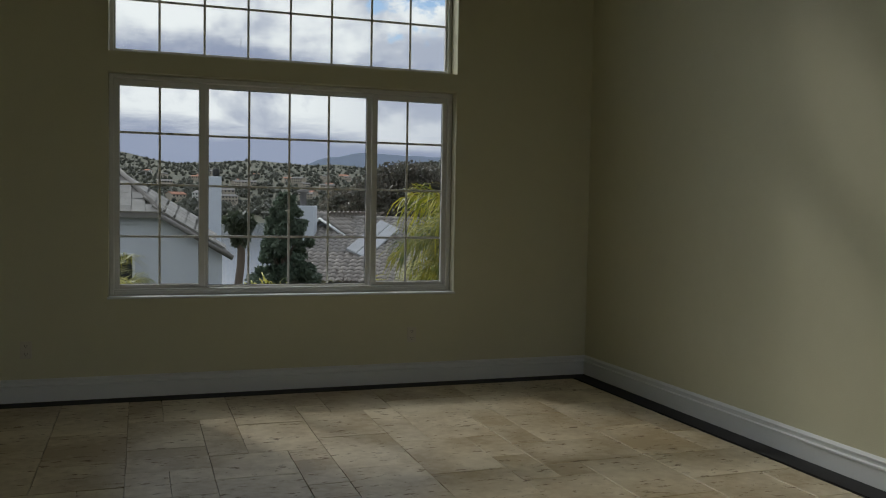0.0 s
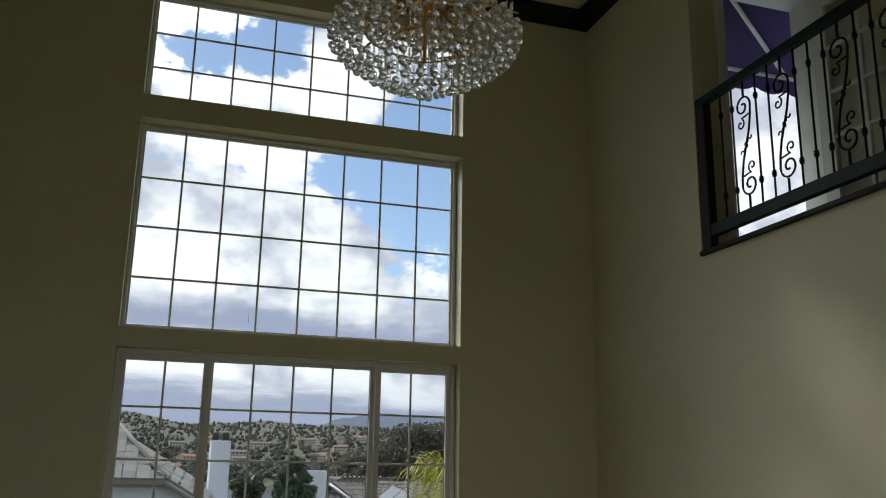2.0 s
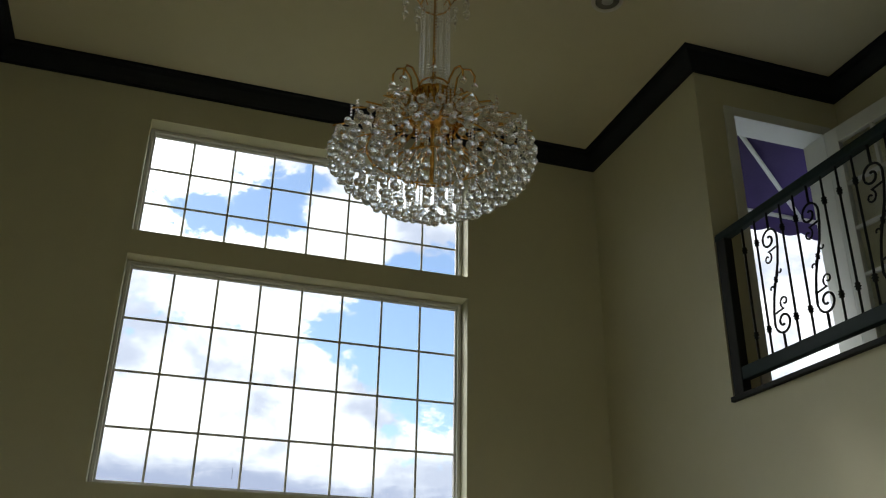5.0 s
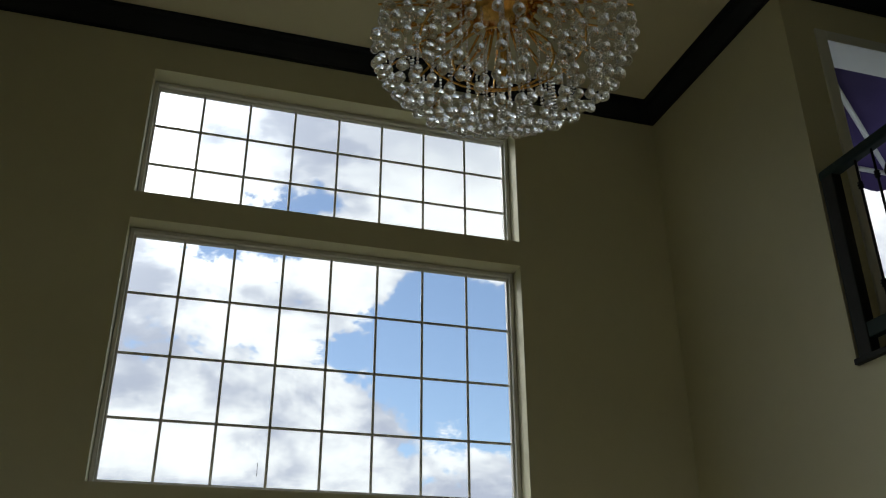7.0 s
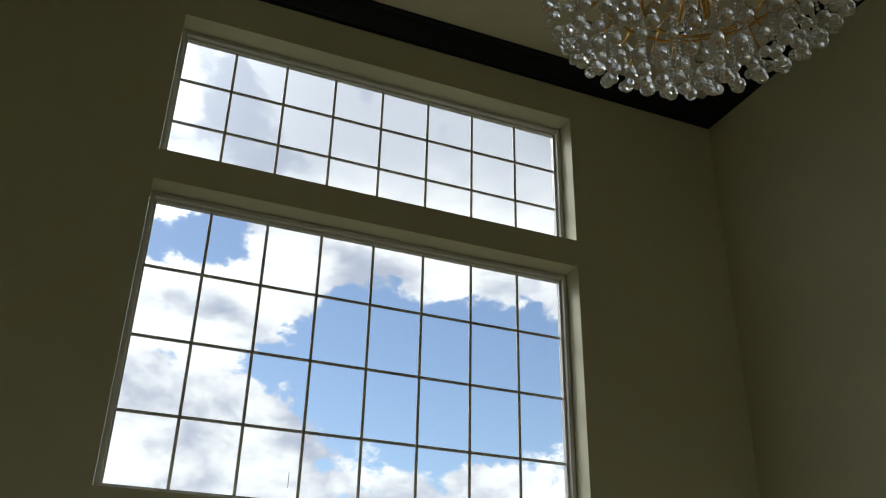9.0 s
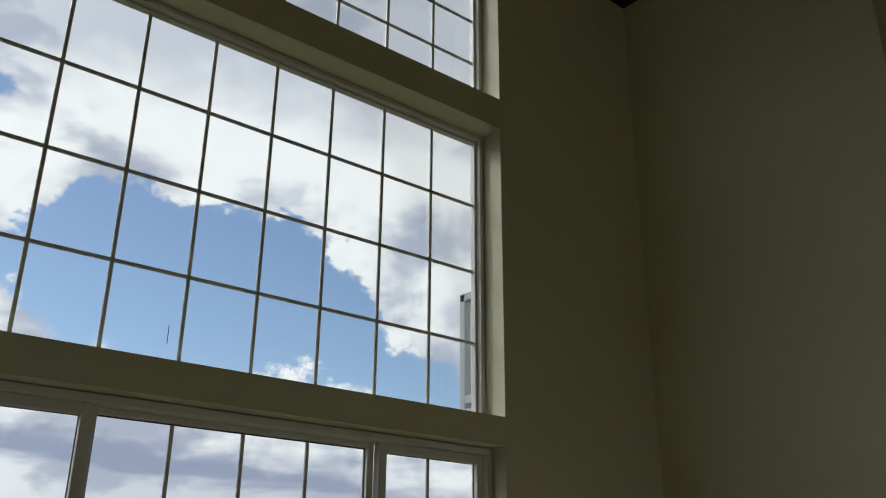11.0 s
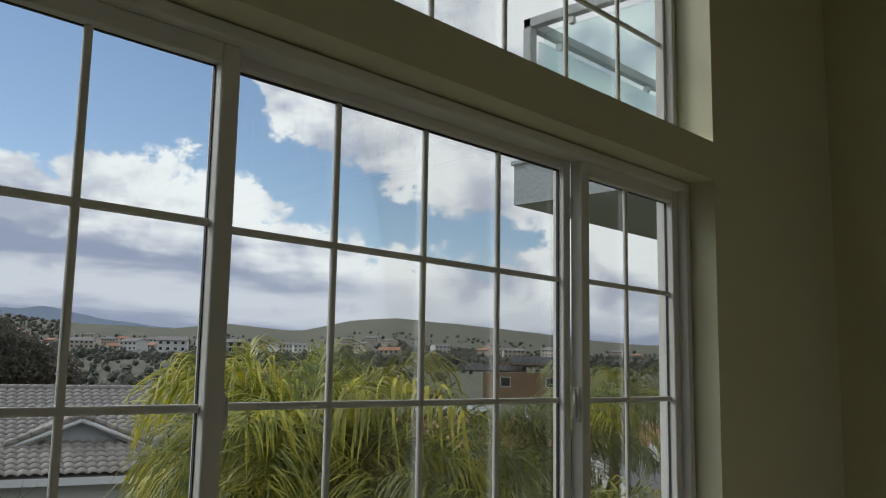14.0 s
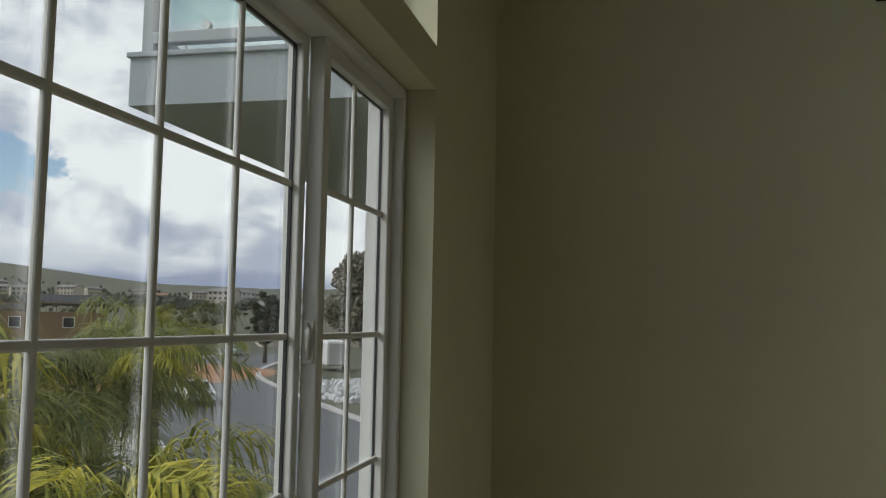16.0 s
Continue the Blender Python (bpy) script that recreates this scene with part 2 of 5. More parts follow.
PLATE = material("ivory_plastic", (0.62, 0.58, 0.48), (0.58, 0.54, 0.45), rough=0.4)
CHROME = material("brushed_nickel", (0.6, 0.6, 0.58), rough=0.3, metal=1.0, scale=15)
LAMPWHITE = material("white_can_trim", (0.75, 0.73, 0.66), rough=0.5)
STUCCO = material("white_stucco", (0.40, 0.435, 0.47), (0.345, 0.38, 0.415), rough=0.9, scale=2.5, bump=0.5, bump_scale=45)
GREYFRAME = material("grey_aluminium", (0.42, 0.44, 0.46), (0.36, 0.38, 0.40), rough=0.5, scale=5)
AWNING = material("purple_awning_canvas", (0.10, 0.075, 0.20), (0.075, 0.055, 0.16), rough=0.85, scale=6, bump=0.2, bump_scale=220)
LOFTFLOOR = material("loft_floor_wood", (0.22, 0.13, 0.07), (0.15, 0.08, 0.04), rough=0.4, scale=3, stretch=(1, 6, 1))

# ---- mesh helpers ----


def box(bm, x0, x1, y0, y1, z0, z1, bevel=0.0):
    m = Matrix.LocRotScale(((x0 + x1) / 2, (y0 + y1) / 2, (z0 + z1) / 2), None, (x1 - x0, y1 - y0, z1 - z0))
    made = bmesh.ops.create_cube(bm, size=1.0, matrix=m)
    if bevel:
        edges = list({e for v in made["verts"] for e in v.link_edges})
        bmesh.ops.bevel(bm, geom=edges, offset=bevel, segments=2, affect="EDGES", profile=0.5)
    return bm


def boxes(*rows, bevel=0.0):
    bm = bmesh.new()
    for row in rows:
        box(bm, *row, bevel=bevel)
    return bm


def tube(bm, points, radius, sides=6, closed=False, taper=None):
    pts = [Vector(p) for p in points]
    rings = []
    for i, p in enumerate(pts):
        a = pts[max(i - 1, 0)] if not closed else pts[i - 1]
        b = pts[min(i + 1, len(pts) - 1)] if not closed else pts[(i + 1) % len(pts)]
        d = (b - a).normalized()
        up = Vector((0, 0, 1)) if abs(d.z) < 0.9 else Vector((1, 0, 0))
        u = d.cross(up).normalized()
        v = u.cross(d)
        r = radius if taper is None else radius + (taper - radius) * i / max(len(pts) - 1, 1)
        rings.append([bm.verts.new(p + r * (math.cos(k) * u + math.sin(k) * v)) for k in [2 * math.pi * j / sides for j in range(sides)]])
    pairs = list(zip(rings, rings[1:])) + ([(rings[-1], rings[0])] if closed else [])
    for r0, r1 in pairs:
        for j in range(sides):
            bm.faces.new((r0[j], r0[(j + 1) % sides], r1[(j + 1) % sides], r1[j])).smooth = True
    if not closed:
        bm.faces.new(rings[0][::-1])
        bm.faces.new(rings[-1])
    return bm


def lathe(bm, profile, centre=(0, 0, 0), sides=16):
    rings = []
    for r, z in profile:
        rings.append([bm.verts.new((centre[0] + r * math.cos(2 * math.pi * j / sides), centre[1] + r * math.sin(2 * math.pi * j / sides), centre[2] + z)) for j in range(sides)])
    for r0, r1 in zip(rings, rings[1:]):
        for j in range(sides):
            bm.faces.new((r0[j], r0[(j + 1) % sides], r1[(j + 1) % sides], r1[j])).smooth = True
    bm.faces.new(rings[0][::-1])
    bm.faces.new(rings[-1])
    return bm


def sweep_profile(bm, profile, path, normals):
    """Profile points (out, up) along a path of floor points, with the outward direction at each."""
    rings = [[bm.verts.new((p[0] + n[0] * o, p[1] + n[1] * o, u)) for o, u in profile] for p, n in zip(path, normals)]
    k = len(profile)
    for r0, r1 in zip(rings, rings[1:]):
        for j in range(k):
            bm.faces.new((r0[j], r0[(j + 1) % k], r1[(j + 1) % k], r1[j]))
    bm.faces.new(rings[0])
    bm.faces.new(rings[-1][::-1])
    bmesh.ops.recalc_face_normals(bm, faces=bm.faces[:])
    return bm


def mesh_of(name, bm, mat):
    me = bpy.data.meshes.new(name)
    bm.to_mesh(me)
    bm.free()
    me.materials.append(mat)
    return me


def part(name, bm, mat, parent=None, label="", place=None):
    me = bm if isinstance(bm, bpy.types.Mesh) else mesh_of(name, bm, mat)
    ob = new(name, me)
    if place is not None:
        ob.matrix_basis = place
    if parent is not None:
        ob.parent = parent
    if label:
        ob["label"] = label
    return ob


def thing(name, place, label, category, group="", kind=""):
    ob = new(name)
    ob.empty_display_size = 0.2
    ob.matrix_basis = place if isinstance(place, Matrix) else Matrix.Translation(place)
    return tagged(ob, label, category, group, kind)


def structure(name, bm, mat, label, category):
    return tagged(part(name, bm, mat), label, category, kind="structure")


# ---- room shell ----
WL, WR = 0.0, 2.44
XR, XL, YB = 3.57, -1.11, -9.0
CEILZ = 5.266
LOFTZ = 2.80
JOG = -1.512
LOFTX = 4.767
OPEN = ((0.687, 2.186), (2.318, 3.836), (4.012, 4.90))
OUT = 0.208

rows = []
zs = [-0.2, OPEN[0][0], OPEN[0][1], OPEN[1][0], OPEN[1][1], OPEN[2][0], OPEN[2][1], CEILZ + 0.2]
rows.append((XL - 0.2, WL, 0, OUT, zs[0], zs[-1]))
rows.append((WR, XR + 0.2, 0, OUT, zs[0], zs[-1]))
for i in (0, 2, 4, 6):
    rows.append((WL, WR, 0, OUT, zs[i], zs[i + 1]))
structure("wall_north", boxes(*rows), WALL, "tall olive-beige painted window wall, matte", "wall")
structure("wall_east", boxes((XR, XR + 0.2, JOG, 0, -0.2, CEILZ + 0.2), (XR, XR + 0.2, YB, JOG, -0.2, LOFTZ - 0.02)), WALL, "olive-beige painted wall below the loft railing", "wall")
structure("wall_west", boxes((XL - 0.2, XL, YB, 0, -0.2, CEILZ + 0.2)), WALL, "plain olive-beige painted side wall", "wall")
# back wall is out of view; its opening is added to let in more sky light
structure("wall_south", boxes((XL - 0.2, -0.6, YB - 0.2, YB, -0.2, CEILZ + 0.2), (3.2, 5.2, YB - 0.2, YB, -0.2, CEILZ + 0.2), (-0.6, 3.2, YB - 0.2, YB, 3.5, CEILZ + 0.2), (-0.6, 3.2, YB - 0.2, YB, -0.2, 0.5)), WALL, "plain olive-beige unseen back wall with an opening added for light", "wall")
D0, D1, DTOP = 3.835, 4.62, 4.855
structure("wall_loft_door", boxes((XR + 0.2, D0, JOG, JOG + 0.2, LOFTZ - 0.2, CEILZ + 0.2), (D1, LOFTX + 0.2, JOG, JOG + 0.2, LOFTZ - 0.2, CEILZ + 0.2), (D0, D1, JOG, JOG + 0.2, DTOP, CEILZ + 0.2), (D0, D1, JOG, JOG + 0.2, LOFTZ - 0.2, LOFTZ)), WALL, "olive-beige loft wall around the balcony door", "wall")
structure("wall_loft_east", boxes((LOFTX, LOFTX + 0.2, YB, JOG, LOFTZ - 0.2, CEILZ + 0.2)), WALL, "olive-beige painted loft side wall", "wall")
structure("ceiling", boxes((XL, LOFTX, YB, 0, CEILZ, CEILZ + 0.2), (XR + 0.02, LOFTX, YB, -2.46, CEILZ - 0.012, CEILZ + 0.05)), CEIL, "flat beige painted ceiling with a low soffit over the loft", "ceiling")
structure("loft_floor", boxes((XR + 0.2, LOFTX, YB, JOG, LOFTZ - 0.2, LOFTZ)), LOFTFLOOR, "brown wooden loft floor behind the railing", "floor")
lip = structure("loft_edge_trim", boxes((XR - 0.025, XR + 0.2, YB, JOG - 0.004, LOFTZ - 0.02, LOFTZ + 0.012), bevel=0.006), IRON, "dark thin trim along the open loft edge", "trim")

# baseboard, floor border, crown
base_profile = [(0, 0.012), (0.018, 0.012), (0.018, 0.105), (0.026, 0.109), (0.026, 0.117), (0.013, 0.122), (0.013, 0.138), (0.020, 0.142), (0.020, 0.149), (0.007, 0.158), (0, 0.162)]
structure("baseboard", sweep_profile(bmesh.new(), base_profile, [(XL, 0), (XR, 0), (XR, YB)], [(0, -1), (-1, -1), (-1, 0)]), TRIM, "white painted baseboard with stepped moulding", "baseboard")
crown_profile = [(0, 5.14), (0.016, 5.14), (0.018, 5.152), (0.03, 5.158), (0.06, 5.185), (0.095, 5.222), (0.108, 5.246), (0.135, 5.248), (0.137, CEILZ - 0.001), (0, CEILZ - 0.001)]
structure("crown_moulding", sweep_profile(bmesh.new(), crown_profile,
          [(XL, YB), (XL, 0), (XR, 0), (XR, JOG), (LOFTX, JOG), (LOFTX, YB)],
          [(1, 0), (1, -1), (-1, -1), (-1, -1), (-1, -1), (-1, 0)]), NAVY, "near-black painted crown moulding round the ceiling", "crown moulding")
border = boxes((XL, XR, -0.16, 0, 0.0, 0.012), (XR - 0.16, XR, YB, -0.16, 0.0, 0.012))
structure("floor_border", border, BLACKTILE, "black stone border strip along the walls", "floor border")
floor = structure("floor", boxes((XL - 0.2, XR + 0.2, YB - 0.2, 0, -0.2, 0.0)), GROUT, "honed beige travertine tile floor in mixed sizes", "floor")

# ---- windows ----


def muntin(parent, x0, x1, y, z0, z1):
    part("muntin", boxes((x0, x1, y - 0.006, y + 0.006, z0, z1), bevel=0.004), VINYL, parent)


def pane(parent, x0, x1, y, z0, z1):
    ob = part("pane", boxes((x0, x1, y - 0.003, y + 0.003, z0, z1)), GLASS, parent)
    ob.visible_shadow = False
    return ob


def frame_bm(x0, x1, z0, z1, y0, y1, w, bevel=0.004):
    return boxes((x0, x0 + w, y0, y1, z0, z1), (x1 - w, x1, y0, y1, z0, z1), (x0 + w - 0.001, x1 - w + 0.001, y0, y1, z0, z0 + w), (x0 + w - 0.001, x1 - w + 0.001, y0, y1, z1 - w, z1), bevel=bevel)


def fixed_window(name, z0, z1, bars, label):
    w = tagged(new(name), label, "window", kind="structure")
    a, b = WL + 0.003, WR - 0.003
    part("window_frame", frame_bm(a, b, z0 + 0.003, z1 - 0.003, 0.13, 0.199, 0.026), VINYL, w)
    part("glazing_bead", frame_bm(a + 0.025, b - 0.025, z0 + 0.028, z1 - 0.028, 0.158, 0.192, 0.014, 0.003), VINYL, w)
    g0, g1, h0, h1 = a + 0.036, b - 0.036, z0 + 0.039, z1 - 0.039
    pane(w, g0, g1, 0.186, h0, h1)
    for i in range(1, 8):
        x = 1.2225 + (i - 4) * 0.2995
        muntin(w, x - 0.008, x + 0.008, 0.177, h0, h1)
    for z in bars:
        muntin(w, g0, g1, 0.1775, z - 0.008, z + 0.008)
    return w


picture = fixed_window("window_2", *OPEN[1], (2.698, 3.069, 3.436), "wide white vinyl picture window with dividing grid")
part("glass_scratch", boxes((0.8708, 0.8732, 0.1795, 0.1815, 2.423, 2.495)), DARK_GASKET, picture, "short dark vertical scratch on the glass")
fixed_window("window_3", *OPEN[2], (4.306, 4.587), "upper white vinyl picture window with dividing grid")


def slider_window():
    w = tagged(new("window_1"), "white vinyl three-panel sliding window with dividing grid", "window", kind="structure")
    z0, z1 = OPEN[0]
    a, b = WL + 0.003, WR - 0.003
    part("window_frame", frame_bm(a, b, z0 + 0.003, z1 - 0.003, 0.09, 0.203, 0.030), VINYL, w)
    part("sill_track", boxes((a + 0.03, b - 0.03, 0.095, 0.12, z0 + 0.032, z0 + 0.046), bevel=0.003), VINYL, w)
    zz = [0.741, 1.090, 1.446, 1.797, 2.146]
    # middle fixed light
    c0, c1 = 0.655, 1.79
    part("middle_frame", boxes((c0 - 0.035, c0 - 0.002, 0.1635, 0.205, z0 + 0.03, z1 - 0.03), (c1 + 0.002, c1 + 0.035, 0.1635, 0.205, z0 + 0.03, z1 - 0.03), (c0 - 0.003, c1 + 0.003, 0.1635, 0.205, z0 + 0.03, z0 + 0.058), (c0 - 0.003, c1 + 0.003, 0.1635, 0.205, z1 - 0.058, z1 - 0.03), bevel=0.004), VINYL, w)
    part("gasket", frame_bm(c0 - 0.006, c1 + 0.006, z0 + 0.055, z1 - 0.055, 0.183, 0.191, 0.007, 0.0), DARK_GASKET, w)
    pane(w, c0, c1, 0.194, z0 + 0.06, z1 - 0.06)
    for x in (0.934, 1.221, 1.509):
        muntin(w, x - 0.008, x + 0.008, 0.186, z0 + 0.06, z1 - 0.06)
    for z in zz[1:4]:
        muntin(w, c0, c1, 0.1865, z - 0.008, z + 0.008)
    # two side sashes, shut
    for s0, s1, bar in ((0.025, 0.628, 0.326), (1.822, 2.415, 2.098)):
        sash = part("sash", frame_bm(s0, s1, z0 + 0.032, z1 - 0.032, 0.122, 0.162, 0.042), VINYL, w)
        part("gasket", frame_bm(s0 + 0.038, s1 - 0.038, z0 + 0.07, z1 - 0.07, 0.146, 0.153, 0.006, 0.0), DARK_GASKET, sash)
        pane(sash, s0 + 0.042, s1 - 0.042, 0.150, z0 + 0.074, z1 - 0.074)
        muntin(sash, bar - 0.008, bar + 0.008, 0.142, z0 + 0.074, z1 - 0.074)
        for z in zz[1:4]:
            muntin(sash, s0 + 0.042, s1 - 0.042, 0.1425, z - 0.008, z + 0.008)
        side, way = (s1, 1) if s0 < 1 else (s0, -1)
        latch = boxes((min(side, side + way * 0.007), max(side, side + way * 0.007), 0.129, 0.155, 1.385, 1.485), bevel=0.003)
        tube(latch, [(side + way * 0.004, 0.142, 1.475), (side + way * 0.016, 0.140, 1.462), (side + way * 0.016, 0.140, 1.410), (side + way * 0.004, 0.142, 1.397)], 0.005, 8)
        part("latch", latch, VINYL, sash, "white pull latch")
    part("window_sill", boxes((WL - 0.01, WR + 0.01, -0.012, 0.09, z0 - 0.012, z0 + 0.002), bevel=0.004), TRIM, w)


slider_window()

# ---- fixtures ----


def outlet(x, z):
    o = thing("wall_outlet", (x, 0, z), "ivory duplex wall outlet above the baseboard", "outlet", "wall outlets")
    part("plate", boxes((-0.035, 0.035, -0.006, 0, -0.057, 0.057), bevel=0.003), PLATE, o)
    for dz in (0.026, -0.026):
        s = part("socket", boxes((-0.017, 0.017, -0.009, -0.005, dz - 0.015, dz + 0.015), bevel=0.002), PLATE, o)
        part("slots", boxes((-0.009, -0.006, -0.0096, -0.008, dz - 0.002, dz + 0.008), (0.006, 0.009, -0.0096, -0.008, dz - 0.002, dz + 0.008), (-0.0025, 0.0025, -0.0096, -0.008, dz - 0.011, dz - 0.006)), DARK_GASKET, s)


outlet(2.113, 0.373)
outlet(-0.50, 0.353)

can = thing("recessed_light", (2.73, -1.85, CEILZ), "white recessed ceiling downlight, switched off", "ceiling light")
part("trim_ring", tube(bmesh.new(), [(0.09 * math.cos(2 * math.pi * i / 36), 0.09 * math.sin(2 * math.pi * i / 36), -0.004) for i in range(36)], 0.014, 8, closed=True), LAMPWHITE, can)
# no hole is cut: this flat disc's grey stands for shade inside the can
part("recess_disc", lathe(bmesh.new(), [(0.001, -0.006), (0.078, -0.006), (0.078, -0.001)], sides=32), material("can_shade_grey", (0.20, 0.19, 0.16), rough=0.5), can, "flat disc, grey for the shade inside the can")
part("bulb", lathe(bmesh.new(), [(0.001, -0.016), (0.02, -0.014), (0.034, -0.008), (0.038, -0.006)], sides=24), CHROME, can)

# ---- loft: railing, door, balcony, awning ----


def collar(bm, x, y, z, s=1.0):
    lathe(bm, [(0.007, -0.022 * s), (0.015 * s, -0.016 * s), (0.011 * s, -0.008 * s), (0.018 * s, 0.0), (0.011 * s, 0.008 * s), (0.015 * s, 0.016 * s), (0.007, 0.022 * s)], (x, y, z), 8)


def loft_railing():
    r = thing("loft_railing", (XR + 0.02, -1.55, LOFTZ), "dark wrought-iron loft railing with scrolled balusters", "railing")
    top, low = 1.06, 0.17
    part("top_rail", boxes((-0.032, 0.032, -4.6, 0.02, top - 0.055, top), bevel=0.012), RAILGREEN, r, "dark green painted top rail")
    part("bottom_rail", boxes((-0.024, 0.024, -4.6, -0.03, low - 0.08, low), bevel=0.006), RAILGREEN, r, "dark green painted bottom rail")
    part("newel_post", boxes((-0.03, 0.03, -0.078, 0.012, 0.012, top - 0.05), bevel=0.006), IRON, r)
    for k in (-1.6, -3.1, -4.5):
        part("rail_foot", boxes((-0.02, 0.02, k - 0.02, k + 0.02, 0.01, low - 0.07)), IRON, r)
    plain = bmesh.new()
    tube(plain, [(0, 0, low - 0.01), (0, 0, top - 0.05)], 0.0065, 8)
    collar(plain, 0, 0, 0.32)
    collar(plain, 0, 0, 0.86)
    plain = mesh_of("plain_baluster", plain, IRON)
    scroll = bmesh.new()
    tube(scroll, [(0, 0, low - 0.01), (0, 0, 0.255)], 0.0075, 8)
    tube(scroll, [(0, 0, 0.905), (0, 0, top - 0.05)], 0.0075, 8)

    def curl(cu, cz, r0, r1, a0, a1, tail, n):
        turn = [(cu + (r0 + (r1 - r0) * i / n) * math.cos(a0 + (a1 - a0) * i / n), cz + (r0 + (r1 - r0) * i / n) * math.sin(a0 + (a1 - a0) * i / n)) for i in range(n + 1)]
        return turn + tail

    for s in (1, -1):
        for shape, thick in ((curl(-0.012, 0.835, 0.014, 0.074, 8.2, -0.3, [(0.054, 0.76), (0.034, 0.67), (0.0, 0.58)], 34), 0.0068),
                             (curl(-0.040, 0.725, 0.009, 0.038, -5.5, 1.3, [(0.0, 0.765), (0.052, 0.772)], 18), 0.0055),
                             (curl(0.044, 0.625, 0.007, 0.024, 6.5, 2.6, [(0.018, 0.60), (0.003, 0.585)], 14), 0.0052)):
            tube(scroll, [(0, -s * u, 0.58 + s * (z - 0.58)) for u, z in shape], thick, 6)
    collar(scroll, 0, 0, 0.58, 0.8)
    scroll = mesh_of("scroll_baluster", scroll, IRON)
    pattern = "ccsccscccsccsccscccsccsccsccscccsccsc"
    y = -0.22
    for kind in pattern:
        if y < -4.5:
            break
        part("baluster" if kind == "c" else "scroll_baluster", plain if kind == "c" else scroll, IRON, r, place=Matrix.Translation((0, y, 0)))
        y -= 0.116


loft_railing()

door = tagged(new("door_1"), "white french door leaf, standing open into the loft", "door", kind="structure")
part("door_frame", boxes((D0 - 0.055, D0 + 0.02, JOG - 0.014, JOG + 0.2, LOFTZ, DTOP + 0.055), (D1 - 0.02, D1 + 0.055, JOG - 0.014, JOG + 0.2, LOFTZ, DTOP + 0.055), (D0 + 0.02, D1 - 0.02, JOG - 0.014, JOG + 0.2, DTOP - 0.02, DTOP + 0.055), bevel=0.004), TRIM, door)
leaf_place = Matrix.Translation((D1 - 0.005, JOG - 0.02, LOFTZ + 0.015)) @ Matrix.Rotation(radians(-84), 4, "Z")
W, H = 0.76, 2.02
leaf = part("door_leaf", boxes((0, 0.11, -0.02, 0.02, 0, H), (W - 0.11, W, -0.02, 0.02, 0, H), (0.109, W - 0.109, -0.02, 0.02, 0, 0.22), (0.109, W - 0.109, -0.02, 0.02, H - 0.12, H), bevel=0.003), TRIM, door, place=leaf_place)
bars = bmesh.new()
box(bars, W / 2 - 0.012, W / 2 + 0.012, -0.014, 0.014, 0.22, H - 0.12)
for i in range(1, 5):
    z = 0.22 + (H - 0.34) * i / 5
    box(bars, 0.109, W - 0.109, -0.0135, 0.0135, z - 0.012, z + 0.012)
part("glazing_bars", bars, TRIM, leaf)
p = part("pane", boxes((0.105, W - 0.105, -0.003, 0.003, 0.215, H - 0.115)), GLASS, leaf)
p.visible_shadow = False
knob = bmesh.new()
for s in (1, -1):
    tube(knob, [(W - 0.055, 0, 0.97), (W - 0.055, s * 0.05, 0.97)], 0.010, 10)
    bmesh.ops.create_uvsphere(knob, u_segments=14, v_segments=8, radius=0.028, matrix=Matrix.Translation((W - 0.055, s * 0.06, 0.97)))
part("door_knob", knob, CHROME, leaf, "round nickel door knob")

balcony = thing("balcony", (3.62, 0.24, 2.46), "white stucco balcony with teal glass balustrade", "balcony")
part("slab", boxes((0, 3.6, 0, 1.56, 0.03, 0.265), (0.16, 3.6, -1.54, 0.002, 0.05, 0.265)), STUCCO, balcony)
part("slab_cap", boxes((-0.015, 3.6, -0.002, 1.575, 0.265, 0.292), bevel=0.005), STUCCO, balcony)
for x0, y0, x1, y1 in ((0.07, 0.0, 0.07, 1.50), (0.07, 1.50, 3.5, 1.50)):
    L_ = Vector((x1 - x0, y1 - y0, 0))
    n = 1 if L_.length < 2 else 2
    for i in range(n):
        a, b = Vector((x0, y0, 0)) + L_ * (i / n), Vector((x0, y0, 0)) + L_ * ((i + 1) / n)
        fr = part("balustrade_frame", boxes((min(a.x, b.x) - 0.028, max(a.x, b.x) + 0.028, min(a.y, b.y) - 0.028, max(a.y, b.y) + 0.028, 0.345, 0.405), (min(a.x, b.x) - 0.028, max(a.x, b.x) + 0.028, min(a.y, b.y) - 0.028, max(a.y, b.y) + 0.028, 1.11, 1.17), (b.x - 0.03, b.x + 0.03, b.y - 0.03, b.y + 0.03, 0.292, 1.109), bevel=0.006), GREYFRAME, balcony)
        t_ = 0.005
        g = part("glass_panel", boxes((min(a.x, b.x) + (t_ if a.x == b.x else 0.09) - (2 * t_ if a.x == b.x else 0), max(a.x, b.x) + (t_ if a.x == b.x else -0.09), min(a.y, b.y) + (0.06 if a.x == b.x else -t_), max(a.y, b.y) + (-0.11 if a.x == b.x else t_), 0.45, 1.06)), RAILGLASS, fr)
        g.visible_shadow = False
        for f in (0.18, 0.8):
            c = a.lerp(b, f)
            for z in (0.43, 1.085):
                part("clip", tube(bmesh.new(), [(c.x - 0.016, c.y, z), (c.x + 0.016, c.y, z)], 0.024, 10), TRIM, fr, "white round glass clip")


